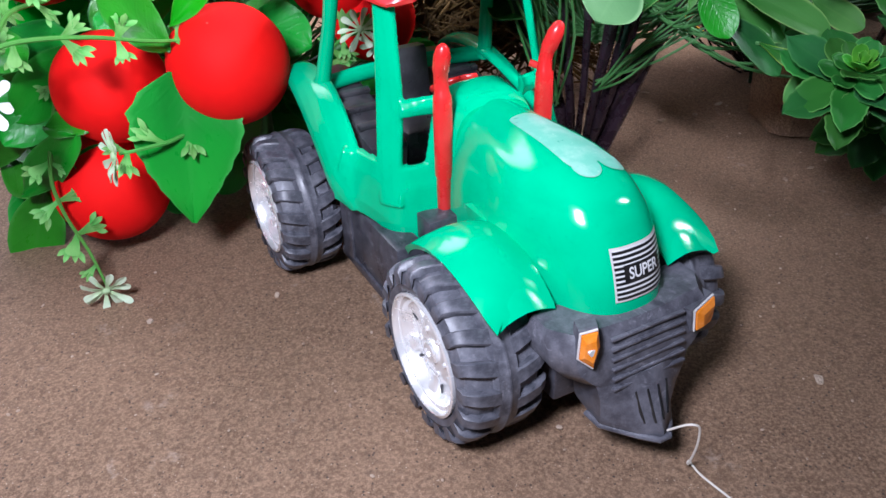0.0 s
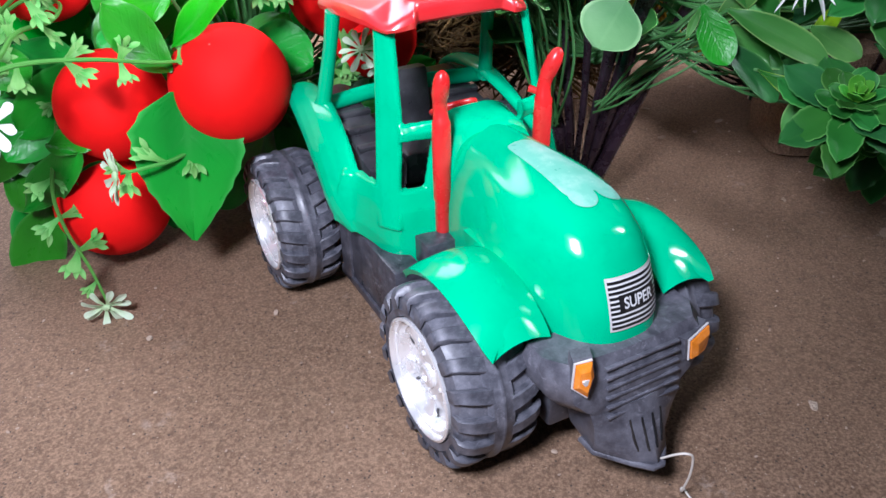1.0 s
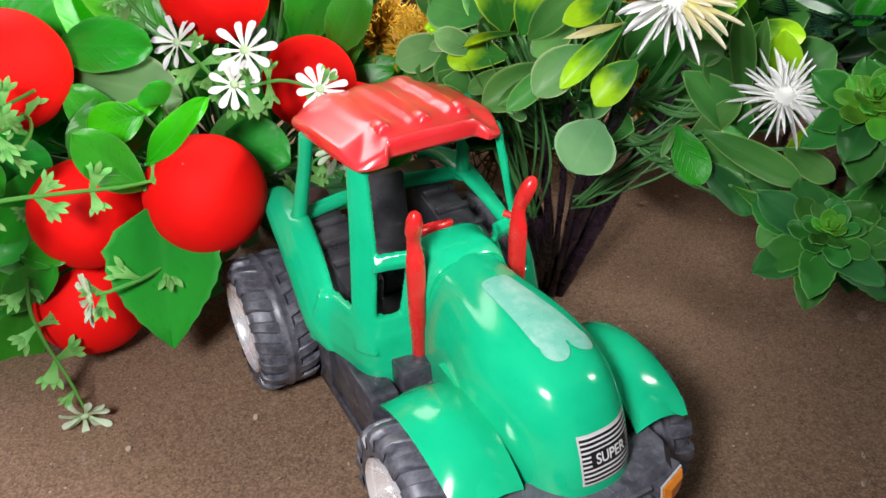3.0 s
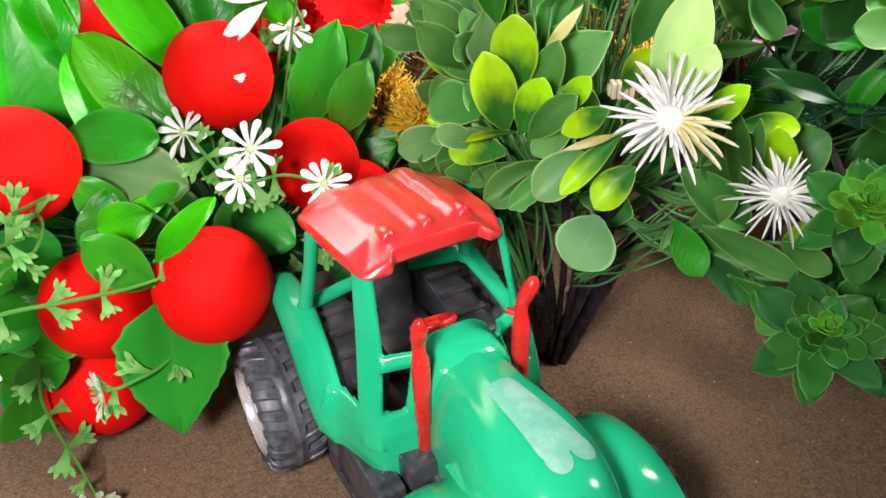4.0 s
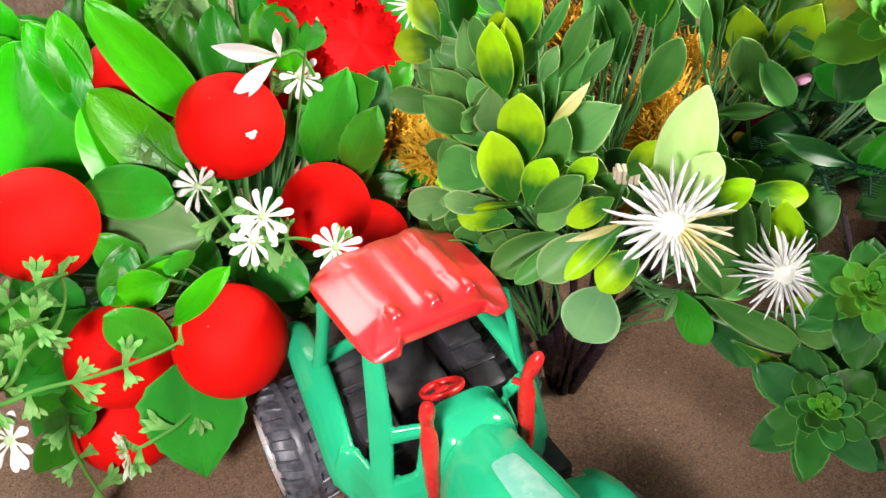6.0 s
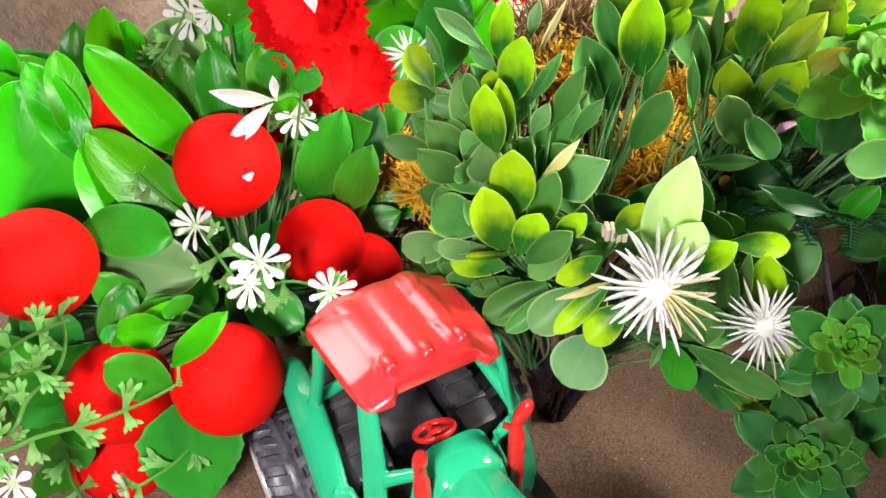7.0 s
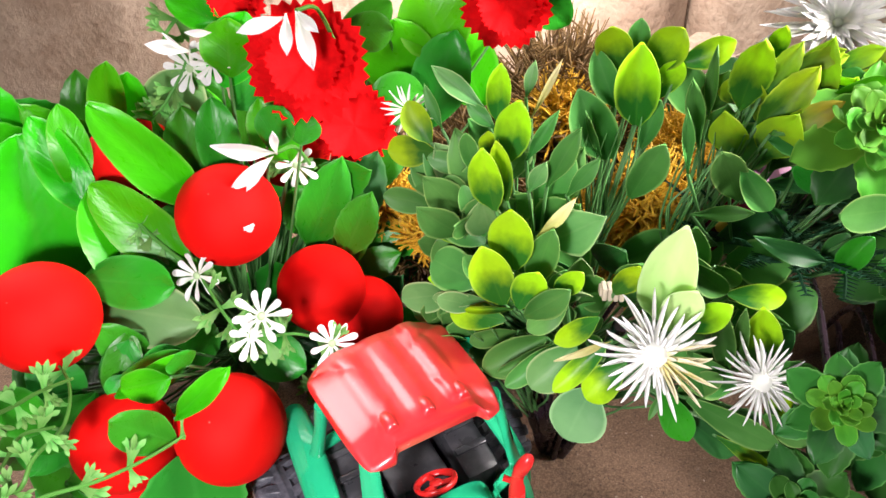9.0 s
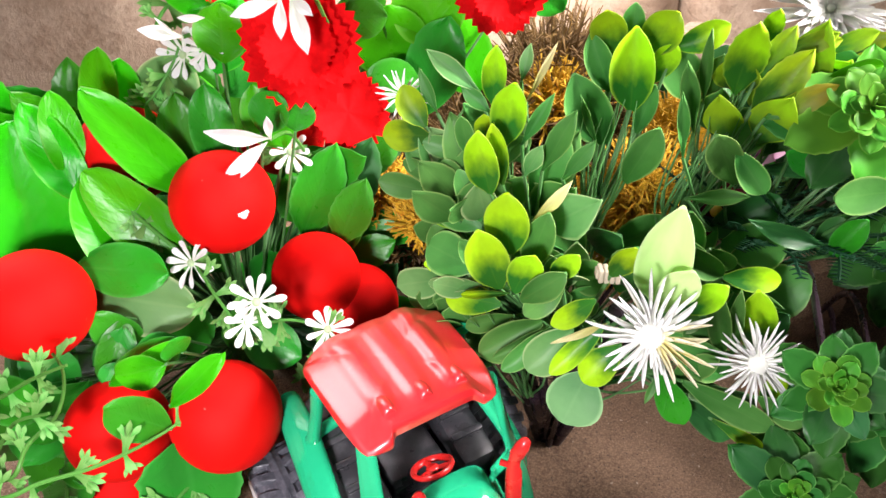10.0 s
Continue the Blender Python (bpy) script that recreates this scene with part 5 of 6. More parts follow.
LOW_FAN_11 = [
    (DEEP, "t", -0.111, 0.370, 0.112, -0.113, 0.345, 0.040, 0.0551),
    (DEEP, "e", -0.156, 0.390, 0.054, -0.179, 0.375, 0.064, 0.0188),
    (DEEP, "e", -0.158, 0.440, 0.104, -0.176, 0.460, 0.147, 0.0293),
    (BRIGHT, "e", -0.114, 0.385, 0.153, -0.141, 0.380, 0.148, 0.0191),
    (DEEP, "e", -0.106, 0.390, 0.156, -0.108, 0.385, 0.168, 0.0163),
    (DEEP, "v", -0.074, 0.530, 0.163, -0.042, 0.530, 0.188, 0.0246),
    (DEEP, "v", -0.033, 0.505, 0.126, -0.033, 0.510, 0.192, 0.0269),
    (DEEP, "e", -0.227, 0.430, 0.011, -0.243, 0.410, -0.041, 0.0294),
    (DEEP, "e", -0.249, 0.430, 0.042, -0.201, 0.410, 0.036, 0.0413),
    (DEEP, "e", -0.096, 0.450, 0.115, -0.061, 0.430, 0.107, 0.0292),
    (DEEP, "e", -0.114, 0.515, 0.124, -0.126, 0.520, 0.143, 0.0290),
    (DEEP, "e", -0.174, 0.470, 0.174, -0.157, 0.460, 0.146, 0.0288),
    (DEEP, "e", -0.109, 0.420, 0.045, -0.093, 0.420, 0.080, 0.0200),
]
LOW_FAN_12 = [
    (DEEP, "e", -0.245, 0.440, 0.024, -0.240, 0.425, -0.028, 0.0342),
    (DEEP, "e", -0.258, 0.450, 0.061, -0.196, 0.430, 0.042, 0.0440),
    (DEEP, "e", -0.155, 0.430, 0.023, -0.150, 0.425, 0.003, 0.0173),
    (DEEP, "e", -0.247, 0.460, 0.100, -0.214, 0.450, 0.071, 0.0402),
    (DEEP, "e", -0.113, 0.440, 0.040, -0.126, 0.430, 0.013, 0.0242),
]
LOW_FAN_13 = [
    (DEEP, "e", -0.188, 0.420, 0.108, -0.226, 0.400, 0.064, 0.0363),
    (DEEP, "e", -0.258, 0.420, 0.040, -0.206, 0.400, 0.098, 0.0305),
    (DEEP, "e", -0.221, 0.430, 0.118, -0.188, 0.420, 0.099, 0.0296),
    (DEEP, "e", -0.218, 0.385, 0.040, -0.166, 0.370, 0.084, 0.0200),
    (DEEP, "e", -0.233, 0.410, 0.116, -0.197, 0.390, 0.113, 0.0249),
    (DEEP, "e", -0.153, 0.410, 0.130, -0.160, 0.400, 0.123, 0.0123),
    (DEEP, "e", -0.119, 0.420, 0.136, -0.143, 0.410, 0.129, 0.0218),
]
LOW_FAN_16 = [
    (DEEP, "e", -0.115, 0.368, 0.123, -0.136, 0.355, 0.158, 0.0217),
    (BRIGHT, "e", -0.151, 0.392, 0.133, -0.109, 0.390, 0.159, 0.0121),
    (BRIGHT, "e", -0.115, 0.376, 0.132, -0.082, 0.380, 0.163, 0.0128),
    (DEEP, "e", -0.151, 0.425, 0.142, -0.164, 0.410, 0.115, 0.0218),
    (DEEP, "e", -0.177, 0.415, 0.112, -0.218, 0.400, 0.076, 0.0271),
    (DEEP, "e", -0.189, 0.375, 0.083, -0.162, 0.365, 0.089, 0.0140),
    (DEEP, "e", -0.214, 0.400, 0.035, -0.234, 0.390, -0.017, 0.0283),
]
LEAF_FAN_14 = [
    # First leaf is pale green to paint the glossy highlight on it.
    (PALE, "e", -0.179, 0.446, 0.153, -0.114, 0.436, 0.141, 0.0380),
    (DEEP, "e", -0.179, 0.450, 0.167, -0.123, 0.444, 0.164, 0.0292),
    (DEEP, "e", -0.151, 0.430, 0.145, -0.162, 0.405, 0.117, 0.0196),
    (DEEP, "e", -0.160, 0.410, 0.117, -0.112, 0.400, 0.152, 0.0203),
    (DEEP, "e", -0.107, 0.460, 0.076, -0.080, 0.460, 0.123, 0.0354),
    (DEEP, "e", -0.138, 0.450, 0.088, -0.126, 0.460, 0.126, 0.0314),
    (DEEP, "e", -0.069, 0.488, 0.225, -0.056, 0.490, 0.249, 0.0215),
    (DEEP, "e", -0.050, 0.488, 0.225, -0.045, 0.490, 0.242, 0.0185),
    (BRIGHT, "e", -0.159, 0.470, 0.180, -0.125, 0.460, 0.153, 0.0295),
    (DEEP, "e", -0.149, 0.430, 0.119, -0.162, 0.420, 0.153, 0.0223),
]



def build_fruit(parent, origin, places):
    for x, y, z, r in places:
        bm = bmesh.new()
        bmesh.ops.create_icosphere(bm, subdivisions=4, radius=r)
        for v in bm.verts:
            v.co *= 1 + 0.01 * noise.noise(v.co * 40 + Vector((x, y, z)) * 50)
            d = v.co.normalized().z
            v.co.z -= 0.0006 * max(0, d - 0.8) / 0.2
        ob = part("fruit", bm, ball_red, parent)
        ob.location = Vector((x, y, z)) - origin
        if abs(z - 0.187) < 1e-6:  # one ball has lost some of its flock
            bm = bmesh.new()
            way = Vector((0.0186, -0.0239, 0.0066)).normalized()
            m = way.to_track_quat("Z", "Y").to_matrix().to_4x4()
            loft(bm, [[m @ Vector((q * k * math.cos(a), q * k * 0.7 * math.sin(a), math.sqrt(r * r - (q * k) ** 2) + lift)) for a, q in ((2 * math.pi * i / 18, 0.0031 * (1 + 0.22 * math.sin(1.05 * i) + 0.12 * math.sin(2.8 * i + 1))) for i in range(18))] for k, lift in ((1, 0.0002), (0.7, 0.0006), (0.05, 0.0007))])
            part("bare_patch", bm, sticker_white, ob, "pale bare patch where the red flock has come off")


def build_carnation(parent, origin, place, radius, face, seed, layers=3):
    """A ruffled red flower: rings of toothed petals."""
    rnd = random.Random(seed)
    turn = (Vector(face) - Vector(place)).to_track_quat("Z", "Y").to_matrix().to_4x4()
    flower = new("carnation")
    flower.empty_display_size = 0.01
    flower.parent = parent
    flower.matrix_basis = Matrix.Translation(Vector(place) - origin) @ turn
    for k in range(layers):
        r1 = radius * (1 - 0.2 * k)
        bm = bmesh.new()
        n = 64
        rings = []
        for j in range(7):
            u = j / 6
            ring = []
            for i in range(n):
                a = 2 * math.pi * i / n
                lobe = 0.9 + 0.1 * abs(math.sin(a * 4 + k))
                tooth = (0.06 * (1 if i % 2 else -1) * rnd.uniform(0.4, 1.2)) if j == 6 else 0
                r = max(0.0006, r1 * (u * lobe + tooth * u))
                z = 0.004 * k + r1 * (0.16 + 0.12 * k) * u * u + 0.035 * radius * math.sin(a * 5 + k * 2) * u
                ring.append((r * math.cos(a), r * math.sin(a), z))
            rings.append(ring)
        rings += [[(x * 0.99, y * 0.99, z - 0.0007) for x, y, z in ring] for ring in rings[::-1]]
        loft(bm, rings)
        part("petal_ring", bm, carnation_red, flower)
    return flower


def star(name, parent, origin, place, face, radius, count, mats, seed, wide, centre_mat, lift=0.5, layers=2, centre=0.1, shape="l"):
    """A flower of separate petals round a centre: daisy, aster or lily."""
    rnd = random.Random(seed)
    turn = (Vector(face) - Vector(place)).to_track_quat("Z", "Y").to_matrix().to_4x4()
    flower = new(name)
    flower.empty_display_size = 0.01
    flower.parent = parent
    flower.matrix_basis = Matrix.Translation(Vector(place) - origin) @ turn
    for k in range(layers):
        for i in range(count):
            a = 2 * math.pi * (i + 0.5 * k + rnd.uniform(-0.2, 0.2)) / count
            d = Vector((math.cos(a), math.sin(a), lift * (0.15 + 0.5 * k) + rnd.uniform(-0.12, 0.15)))
            d.normalize()
            length = radius * rnd.uniform(0.82, 1.08) * (1, 0.9, 0.62, 0.4)[k]
            b = d * radius * 0.07
            ob = new("petal", leaf_variant(mats[min(len(mats) - 1, int((0.5 + 0.5 * math.cos(a + 0.4)) ** 3 * len(mats)))], shape, rnd.randrange(4)))
            ob.parent = flower
            ob.matrix_basis = leaf_pose(b, b + d * length, radius * wide, Vector(), rnd.uniform(-0.5, 0.5), Vector((0, 0, 1)))
    bm = bmesh.new()
    bmesh.ops.create_uvsphere(bm, u_segments=12, v_segments=8, radius=radius * centre, matrix=Matrix.Translation((0, 0, radius * 0.08)) @ Matrix.Diagonal((1, 1, 0.6, 1)))
    part("flower_centre", bm, centre_mat, flower)
    return flower


LILIES = [
    [(-0.038, 0.476, 0.305, -0.033, 0.470, 0.276, 0.0082), (-0.043, 0.476, 0.304, -0.045, 0.470, 0.285, 0.0060), (-0.044, 0.476, 0.302, -0.067, 0.470, 0.298, 0.0070), (-0.038, 0.476, 0.305, -0.028, 0.470, 0.296, 0.0059)],
    [(-0.061, 0.474, 0.229, -0.093, 0.466, 0.237, 0.0090), (-0.063, 0.474, 0.227, -0.088, 0.466, 0.211, 0.0085), (-0.066, 0.474, 0.226, -0.080, 0.466, 0.210, 0.0049), (-0.061, 0.474, 0.228, -0.059, 0.466, 0.248, 0.0047)],
    [(-0.107, 0.515, 0.271, -0.129, 0.510, 0.278, 0.0073), (-0.093, 0.515, 0.281, -0.106, 0.510, 0.283, 0.0048), (-0.110, 0.515, 0.270, -0.118, 0.510, 0.285, 0.0024)],
]


def build_lily(parent, origin, petals, seed):
    """A drooping flower of a few long pointed petals on a pale stalk."""
    rnd = random.Random(seed)
    b = Vector(petals[0][:3])
    bm = bmesh.new()
    tube(bm, [q - origin for q in smooth_path([b, b + Vector((0.008, 0.012, -0.004)), b + Vector((0.012, 0.03, -0.03))], 5)], 0.0011, 6)
    stalk = part("lily", bm, vine_green, parent, "white drooping lily on a pale stalk")
    for bx, by, bz, tx, ty, tz, w in petals:
        put_leaf(stalk, origin, white_petal, "l", (bx, by, bz), (tx, ty, tz), w, rnd, "petal", 0.4)


# --- bush with red balls
def build_fruit_plant():
    o = Vector((-0.12, 0.5, 0))
    plant = empty("fruit_plant", pose(*o), "artificial plant with big red balls and glossy bright green leaves", "artificial plant")
    root = (-0.115, 0.515, 0.06)
    bm = bmesh.new()
    tube(bm, [(0.005, 0.015, 0), (0.006, 0.014, 0.05), (0.0, 0.02, 0.12), (-0.01, 0.025, 0.19)], [0.008, 0.007, 0.005, 0.003], 10)
    for x, y, z in ((-0.093, 0.386, 0.11), (-0.16, 0.398, 0.092), (-0.174, 0.398, 0.037), (-0.191, 0.424, 0.163), (-0.097, 0.478, 0.187), (-0.05, 0.472, 0.134), (-0.03, 0.476, 0.105), (-0.168, 0.511, 0.209), (-0.074, 0.555, 0.188)):
        p = Vector((x, y, z))
        r = Vector(root)
        tube(bm, [q - o for q in smooth_path([r, r.lerp(p, 0.5) + Vector((0, 0, -0.01)), p + Vector((0, 0.02, -0.01))], 5)], 0.0018, 7)
    part("stem", bm, stem_green, plant)
    fruits = [(-0.0932, 0.3865, 0.1095, 0.0302), (-0.156, 0.390, 0.098, 0.0288), (-0.174, 0.398, 0.0382, 0.0316), (-0.1925, 0.424, 0.1625, 0.0305), (-0.097, 0.4785, 0.187, 0.0298),
                           (-0.050, 0.472, 0.134, 0.0270), (-0.028, 0.478, 0.105, 0.0255), (-0.1602, 0.519, 0.1982, 0.0295), (-0.0741, 0.555, 0.1883, 0.0285)]
    build_fruit(plant, o, fruits)
    sprig("leaf_spray", plant, o, root, LEAF_FAN_9, stem_green, 11)
    sprig("leaf_spray", plant, o, root, LEAF_FAN_10, stem_green, 12)
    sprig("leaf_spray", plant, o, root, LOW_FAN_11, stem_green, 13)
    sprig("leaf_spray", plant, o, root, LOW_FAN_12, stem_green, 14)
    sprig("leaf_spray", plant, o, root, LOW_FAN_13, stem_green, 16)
    sprig("leaf_spray", plant, o, root, LEAF_FAN_14, stem_green, 17)
    sprig("leaf_spray", plant, o, root, LEAF_FAN_15, stem_green, 18)
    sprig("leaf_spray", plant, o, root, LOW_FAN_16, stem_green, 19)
    # Inner leaves get darker greens: the shade within the bush is in their colour.
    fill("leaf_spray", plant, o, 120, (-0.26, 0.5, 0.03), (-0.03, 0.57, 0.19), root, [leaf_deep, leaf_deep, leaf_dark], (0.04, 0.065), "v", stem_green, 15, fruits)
    fill("leaf_spray", plant, o, 45, (-0.25, 0.53, 0.14), (-0.06, 0.57, 0.19), root, [leaf_bright, leaf_deep], (0.045, 0.07), "v", stem_green, 151, fruits)
    face = (0.0, 0.12, 0.45)
    build_carnation(plant, o, (-0.042, 0.505, 0.266), 0.033, (-0.03, 0.2, 0.42), 1)
    build_carnation(plant, o, (-0.026, 0.535, 0.210), 0.026, face, 2, 2)
    build_carnation(plant, o, (-0.088, 0.545, 0.288), 0.02, face, 3)
    build_carnation(plant, o, (0.069, 0.565, 0.272), 0.028, (0.06, 0.35, 0.3), 4)
    build_lily(plant, o, LILIES[0], 21)
    build_lily(plant, o, LILIES[1], 22)
    build_lily(plant, o, LILIES[2], 23)
    return plant


build_fruit_plant()


# --- daisy vines
def build_vine(path, daisies, seed, label, leaf_every=2, top=None):
    rnd = random.Random(seed)
    o = Vector(path[0])
    o.z = 0
    vine = empty("daisy_vine", pose(*o), label, "artificial vine", "daisy vines")
    line = smooth_path(path, 5)
    bm = bmesh.new()
    tube(bm, [p - o for p in line], [0.0013 * (1 - 0.45 * i / len(line)) for i in range(len(line))], 7)
    stem = part("stem", bm, vine_green, vine)
    for i in range(1, len(line), leaf_every):
        d = (line[min(i + 1, len(line) - 1)] - line[i - 1]).normalized()
        for s in (-1, 1):
            if rnd.random() < 0.2:
                continue
            side = d.cross(EYES - line[i]).normalized() * s
            way = (side + d * rnd.uniform(-0.1, 0.9) + Vector([rnd.uniform(-0.35, 0.35) for _ in range(3)])).normalized()
            length = rnd.uniform(0.010, 0.017)
            put_leaf(stem, o, vine_green, "p", line[i], line[i] + way * length * 0.8, length * 0.46, rnd, "leaflet", 0.3)
            out = way.cross(EYES - line[i]).normalized()
            for k in rnd.choice(((-0.75, -0.25, 0.25, 0.75), (-0.6, 0.0, 0.6), (-0.8, -0.3, 0.2, 0.6))):
                q = line[i] + way * length * 0.5 + out * k * length * 0.14
                put_leaf(stem, o, vine_green, "l", q, q + (way + out * k * 1.1).normalized() * length * rnd.uniform(0.42, 0.56), length * 0.17, rnd, "leaflet", 0.3)
    for x, y, z, r in daisies:
        star("daisy", vine, o, (x, y, z), (x + 0.05, y - 0.10, z - 0.03) if seed == 33 else (x - 0.16, y - 0.12, z + 0.05) if seed == 34 else (x * 0.4 + rnd.uniform(-0.22, 0.22), 0.05 + rnd.uniform(-0.05, 0.2), 0.36 + rnd.uniform(-0.12, 0.2)), r * 1.04, 10, [pale_petal if seed in (33, 34, 38) else white_petal], seed * 7 + int(x * 1000), 0.30, pale_petal, 1.4, 1, 0.16, "p")
    return vine


build_vine([(-0.235, 0.33, 0.12), (-0.177, 0.32, 0.138), (-0.158, 0.325, 0.142), (-0.135, 0.335, 0.140), (-0.115, 0.36, 0.13), (-0.09, 0.40, 0.12)], [(-0.176, 0.318, 0.118, 0.0155)], 31, "pale green plastic vine with a white daisy across the red balls", 4)
build_vine([(-0.236, 0.36, 0.10), (-0.176, 0.33, 0.139), (-0.167, 0.34, 0.15), (-0.16, 0.36, 0.15), (-0.17, 0.39, 0.15), (-0.2, 0.42, 0.145)], [], 32, "pale green plastic vine sprig with cut leaflets", 4)
build_vine([(-0.195, 0.42, 0.1), (-0.189, 0.37, 0.066), (-0.185, 0.36, 0.044), (-0.17, 0.345, 0.028), (-0.162, 0.337, 0.012)], [(-0.162, 0.335, 0.010, 0.0125)], 33, "pale green plastic vine hanging to the floor, flower at its tip", 4)
build_vine([(-0.10, 0.40, 0.085), (-0.115, 0.36, 0.083), (-0.128, 0.342, 0.085), (-0.136, 0.335, 0.086)], [(-0.137, 0.333, 0.086, 0.0125)], 34, "short pale vine with a daisy in front of a red ball", 3)
build_vine([(-0.16, 0.49, 0.19), (-0.145, 0.47, 0.188), (-0.1315, 0.465, 0.173), (-0.114, 0.453, 0.165), (-0.0915, 0.42, 0.1615), (-0.079, 0.41, 0.154), (-0.053, 0.405, 0.161), (-0.033, 0.402, 0.157)],
           [(-0.113, 0.45, 0.166, 0.0135), (-0.066, 0.402, 0.177, 0.0135), (-0.076, 0.408, 0.158, 0.013), (-0.033, 0.400, 0.158, 0.0125)], 35, "pale green vine with four white daisies above the tractor", 2)
build_vine([(-0.10, 0.55, 0.30), (-0.1116, 0.54, 0.2875), (-0.1256, 0.53, 0.2725), (-0.1137, 0.525, 0.264), (-0.1256, 0.515, 0.245), (-0.137, 0.51, 0.234)], [(-0.112, 0.522, 0.258, 0.014), (-0.098, 0.518, 0.262, 0.012)], 36, "pale vine with white flowers at the top of the plant", 2)
build_vine([(-0.07, 0.53, 0.18), (-0.065, 0.51, 0.2), (-0.06, 0.502, 0.206)], [(-0.058, 0.500, 0.205, 0.0125)], 37, "short pale vine with a white daisy beside a red ball", 2)
build_vine([(-0.06, 0.46, 0.05), (-0.055, 0.44, 0.08), (-0.045, 0.43, 0.105), (-0.02, 0.425, 0.115)], [(-0.03, 0.42, 0.115, 0.012), (-0.022, 0.425, 0.105, 0.01)], 38, "pale vine leaves behind the tractor cab", 2)


build_vine([(-0.228, 0.390, 0.120), (-0.195, 0.375, 0.146), (-0.173, 0.370, 0.162), (-0.151, 0.368, 0.173)], [], 41, "pale green vine sprig with cut leaflets under a red ball", 5)
build_vine([(-0.242, 0.380, 0.075), (-0.204, 0.360, 0.118), (-0.176, 0.350, 0.154), (-0.153, 0.345, 0.166)], [], 42, "short pale vine sprig with ragged leaflets", 6)


# --- lime-tipped bush
def build_bush():
    o = Vector((0.092, 0.447, 0))
    plant = empty("leafy_bush", pose(*o), "artificial bush of dull green leaves with lime tips on dark stems", "artificial plant")
    rnd = random.Random(5)
    for k in range(8):
        a = k / 7
        base = Vector((-0.006 + 0.012 * a, rnd.uniform(-0.006, 0.006), 0))
        bend = base + Vector((-0.011 + 0.030 * a, -0.014, 0.06))
        top = Vector((-0.045 + 0.1 * a, rnd.uniform(-0.045, 0.01), rnd.uniform(0.12, 0.16)))
        bm = bmesh.new()
        tube(bm, smooth_path([base, bend + Vector((0, rnd.uniform(-0.006, 0.006), 0)), top], 6), [0.0032 + 0.0012 * math.sin(i * 0.26 + k) for i in range(13)], 10)
        for v in bm.verts:
            v.co += Vector((1, 1, 0)) * 0.0012 * noise.noise(v.co * 160)
        part("stem", bm, stem_brown, plant, "dark purplish-brown plastic stem")
    sprig("leaf_spray", plant, o, (0.085, 0.415, 0.145), FRONT_SPRIG_0, stem_green, 41)
    sprig("leaf_spray", plant, o, (0.095, 0.40, 0.15), FRONT_SPRIG_1, stem_green, 42)
    sprig("leaf_spray", plant, o, (0.125, 0.42, 0.14), SIDE_SPRIG_2, stem_green, 43)
    sprig("leaf_spray", plant, o, (0.12, 0.41, 0.125), SIDE_SPRIG_3, stem_green, 44)
    sprig("leaf_spray", plant, o, (0.075, 0.44, 0.165), LEFT_SPRIG_4, stem_green, 45)
    sprig("leaf_spray", plant, o, (0.078, 0.44, 0.17), LEFT_SPRIG_5, stem_green, 46)
    sprig("leaf_spray", plant, o, (0.112, 0.465, 0.165), BACK_SPRIG_6, stem_green, 47)
    fill("leaf_spray", plant, o, 45, (0.04, 0.42, 0.12), (0.19, 0.47, 0.165), (0.1, 0.45, 0.1), [leaf_dusty, leaf_dusty, leaf_dark], (0.028, 0.045), "o", stem_green, 48)
    fill("leaf_spray", plant, o, 12, (0.03, 0.435, 0.165), (0.07, 0.465, 0.205), (0.08, 0.45, 0.13), [leaf_dusty, leaf_dusty, leaf_lime], (0.024, 0.036), "o", stem_green, 141)
    fill("leaf_spray", plant, o, 34, (0.035, 0.405, 0.140), (0.100, 0.430, 0.180), (0.085, 0.43, 0.13), [leaf_dusty, leaf_dusty, leaf_pale], (0.02, 0.03), "o", stem_green, 142)
    fill("leaf_spray", plant, o, 24, (0.035, 0.425, 0.190), (0.085, 0.455, 0.225), (0.07, 0.45, 0.12), [leaf_dusty, leaf_dusty, leaf_pale], (0.032, 0.046), "l", stem_green, 144)
    # wiry tufts
    for root, top, n, spread in (((0.075, 0.425, 0.07), (0.055, 0.40, 0.16), 16, 0.022), ((0.1, 0.42, 0.08), (0.15, 0.39, 0.135), 12, 0.014), ((0.112, 0.465, 0.15), (0.118, 0.475, 0.24), 16, 0.014), ((0.15, 0.455, 0.165), (0.175, 0.465, 0.225), 16, 0.016)):
        bm = bmesh.new()
        for _ in range(n):
            t = Vector(top) + Vector([rnd.uniform(-spread, spread) for _ in range(3)])
            r = Vector(root) + Vector([rnd.uniform(-0.004, 0.004) for _ in range(3)])
            tube(bm, [p - o for p in smooth_path([r, r.lerp(t, 0.5) + Vector([rnd.uniform(-0.009, 0.009) for _ in range(3)]), t], 4)], [0.0007] * 6 + [0.0005, 0.0004, 0.0002], 5)
        tagged(part("wiry_tuft", bm, stem_green, plant, "thin wiry green stalks"), kind="stuff")
    bm = bmesh.new()
    for k in range(4):
        box(bm, Vector((0.0975 + 0.0024 * k, 0.3705 - 0.0004 * k, 0.2125)) - o, (0.0021, 0.0062, 0.0068), 0.0005)
    box(bm, Vector((0.1012, 0.372, 0.2118)) - o, (0.011, 0.004, 0.0045), 0.0004)
    part("stem_joint", bm, beige, plant, "beige ribbed plastic joint")
    star("aster", plant, o, (0.109, 0.327, 0.217), (0.07, 0.1, 0.4), 0.0235, 15, [aster_petal, aster_petal, cream_petal], 51, 0.066, aster_petal, 0.45, 4, 0.25, "o")
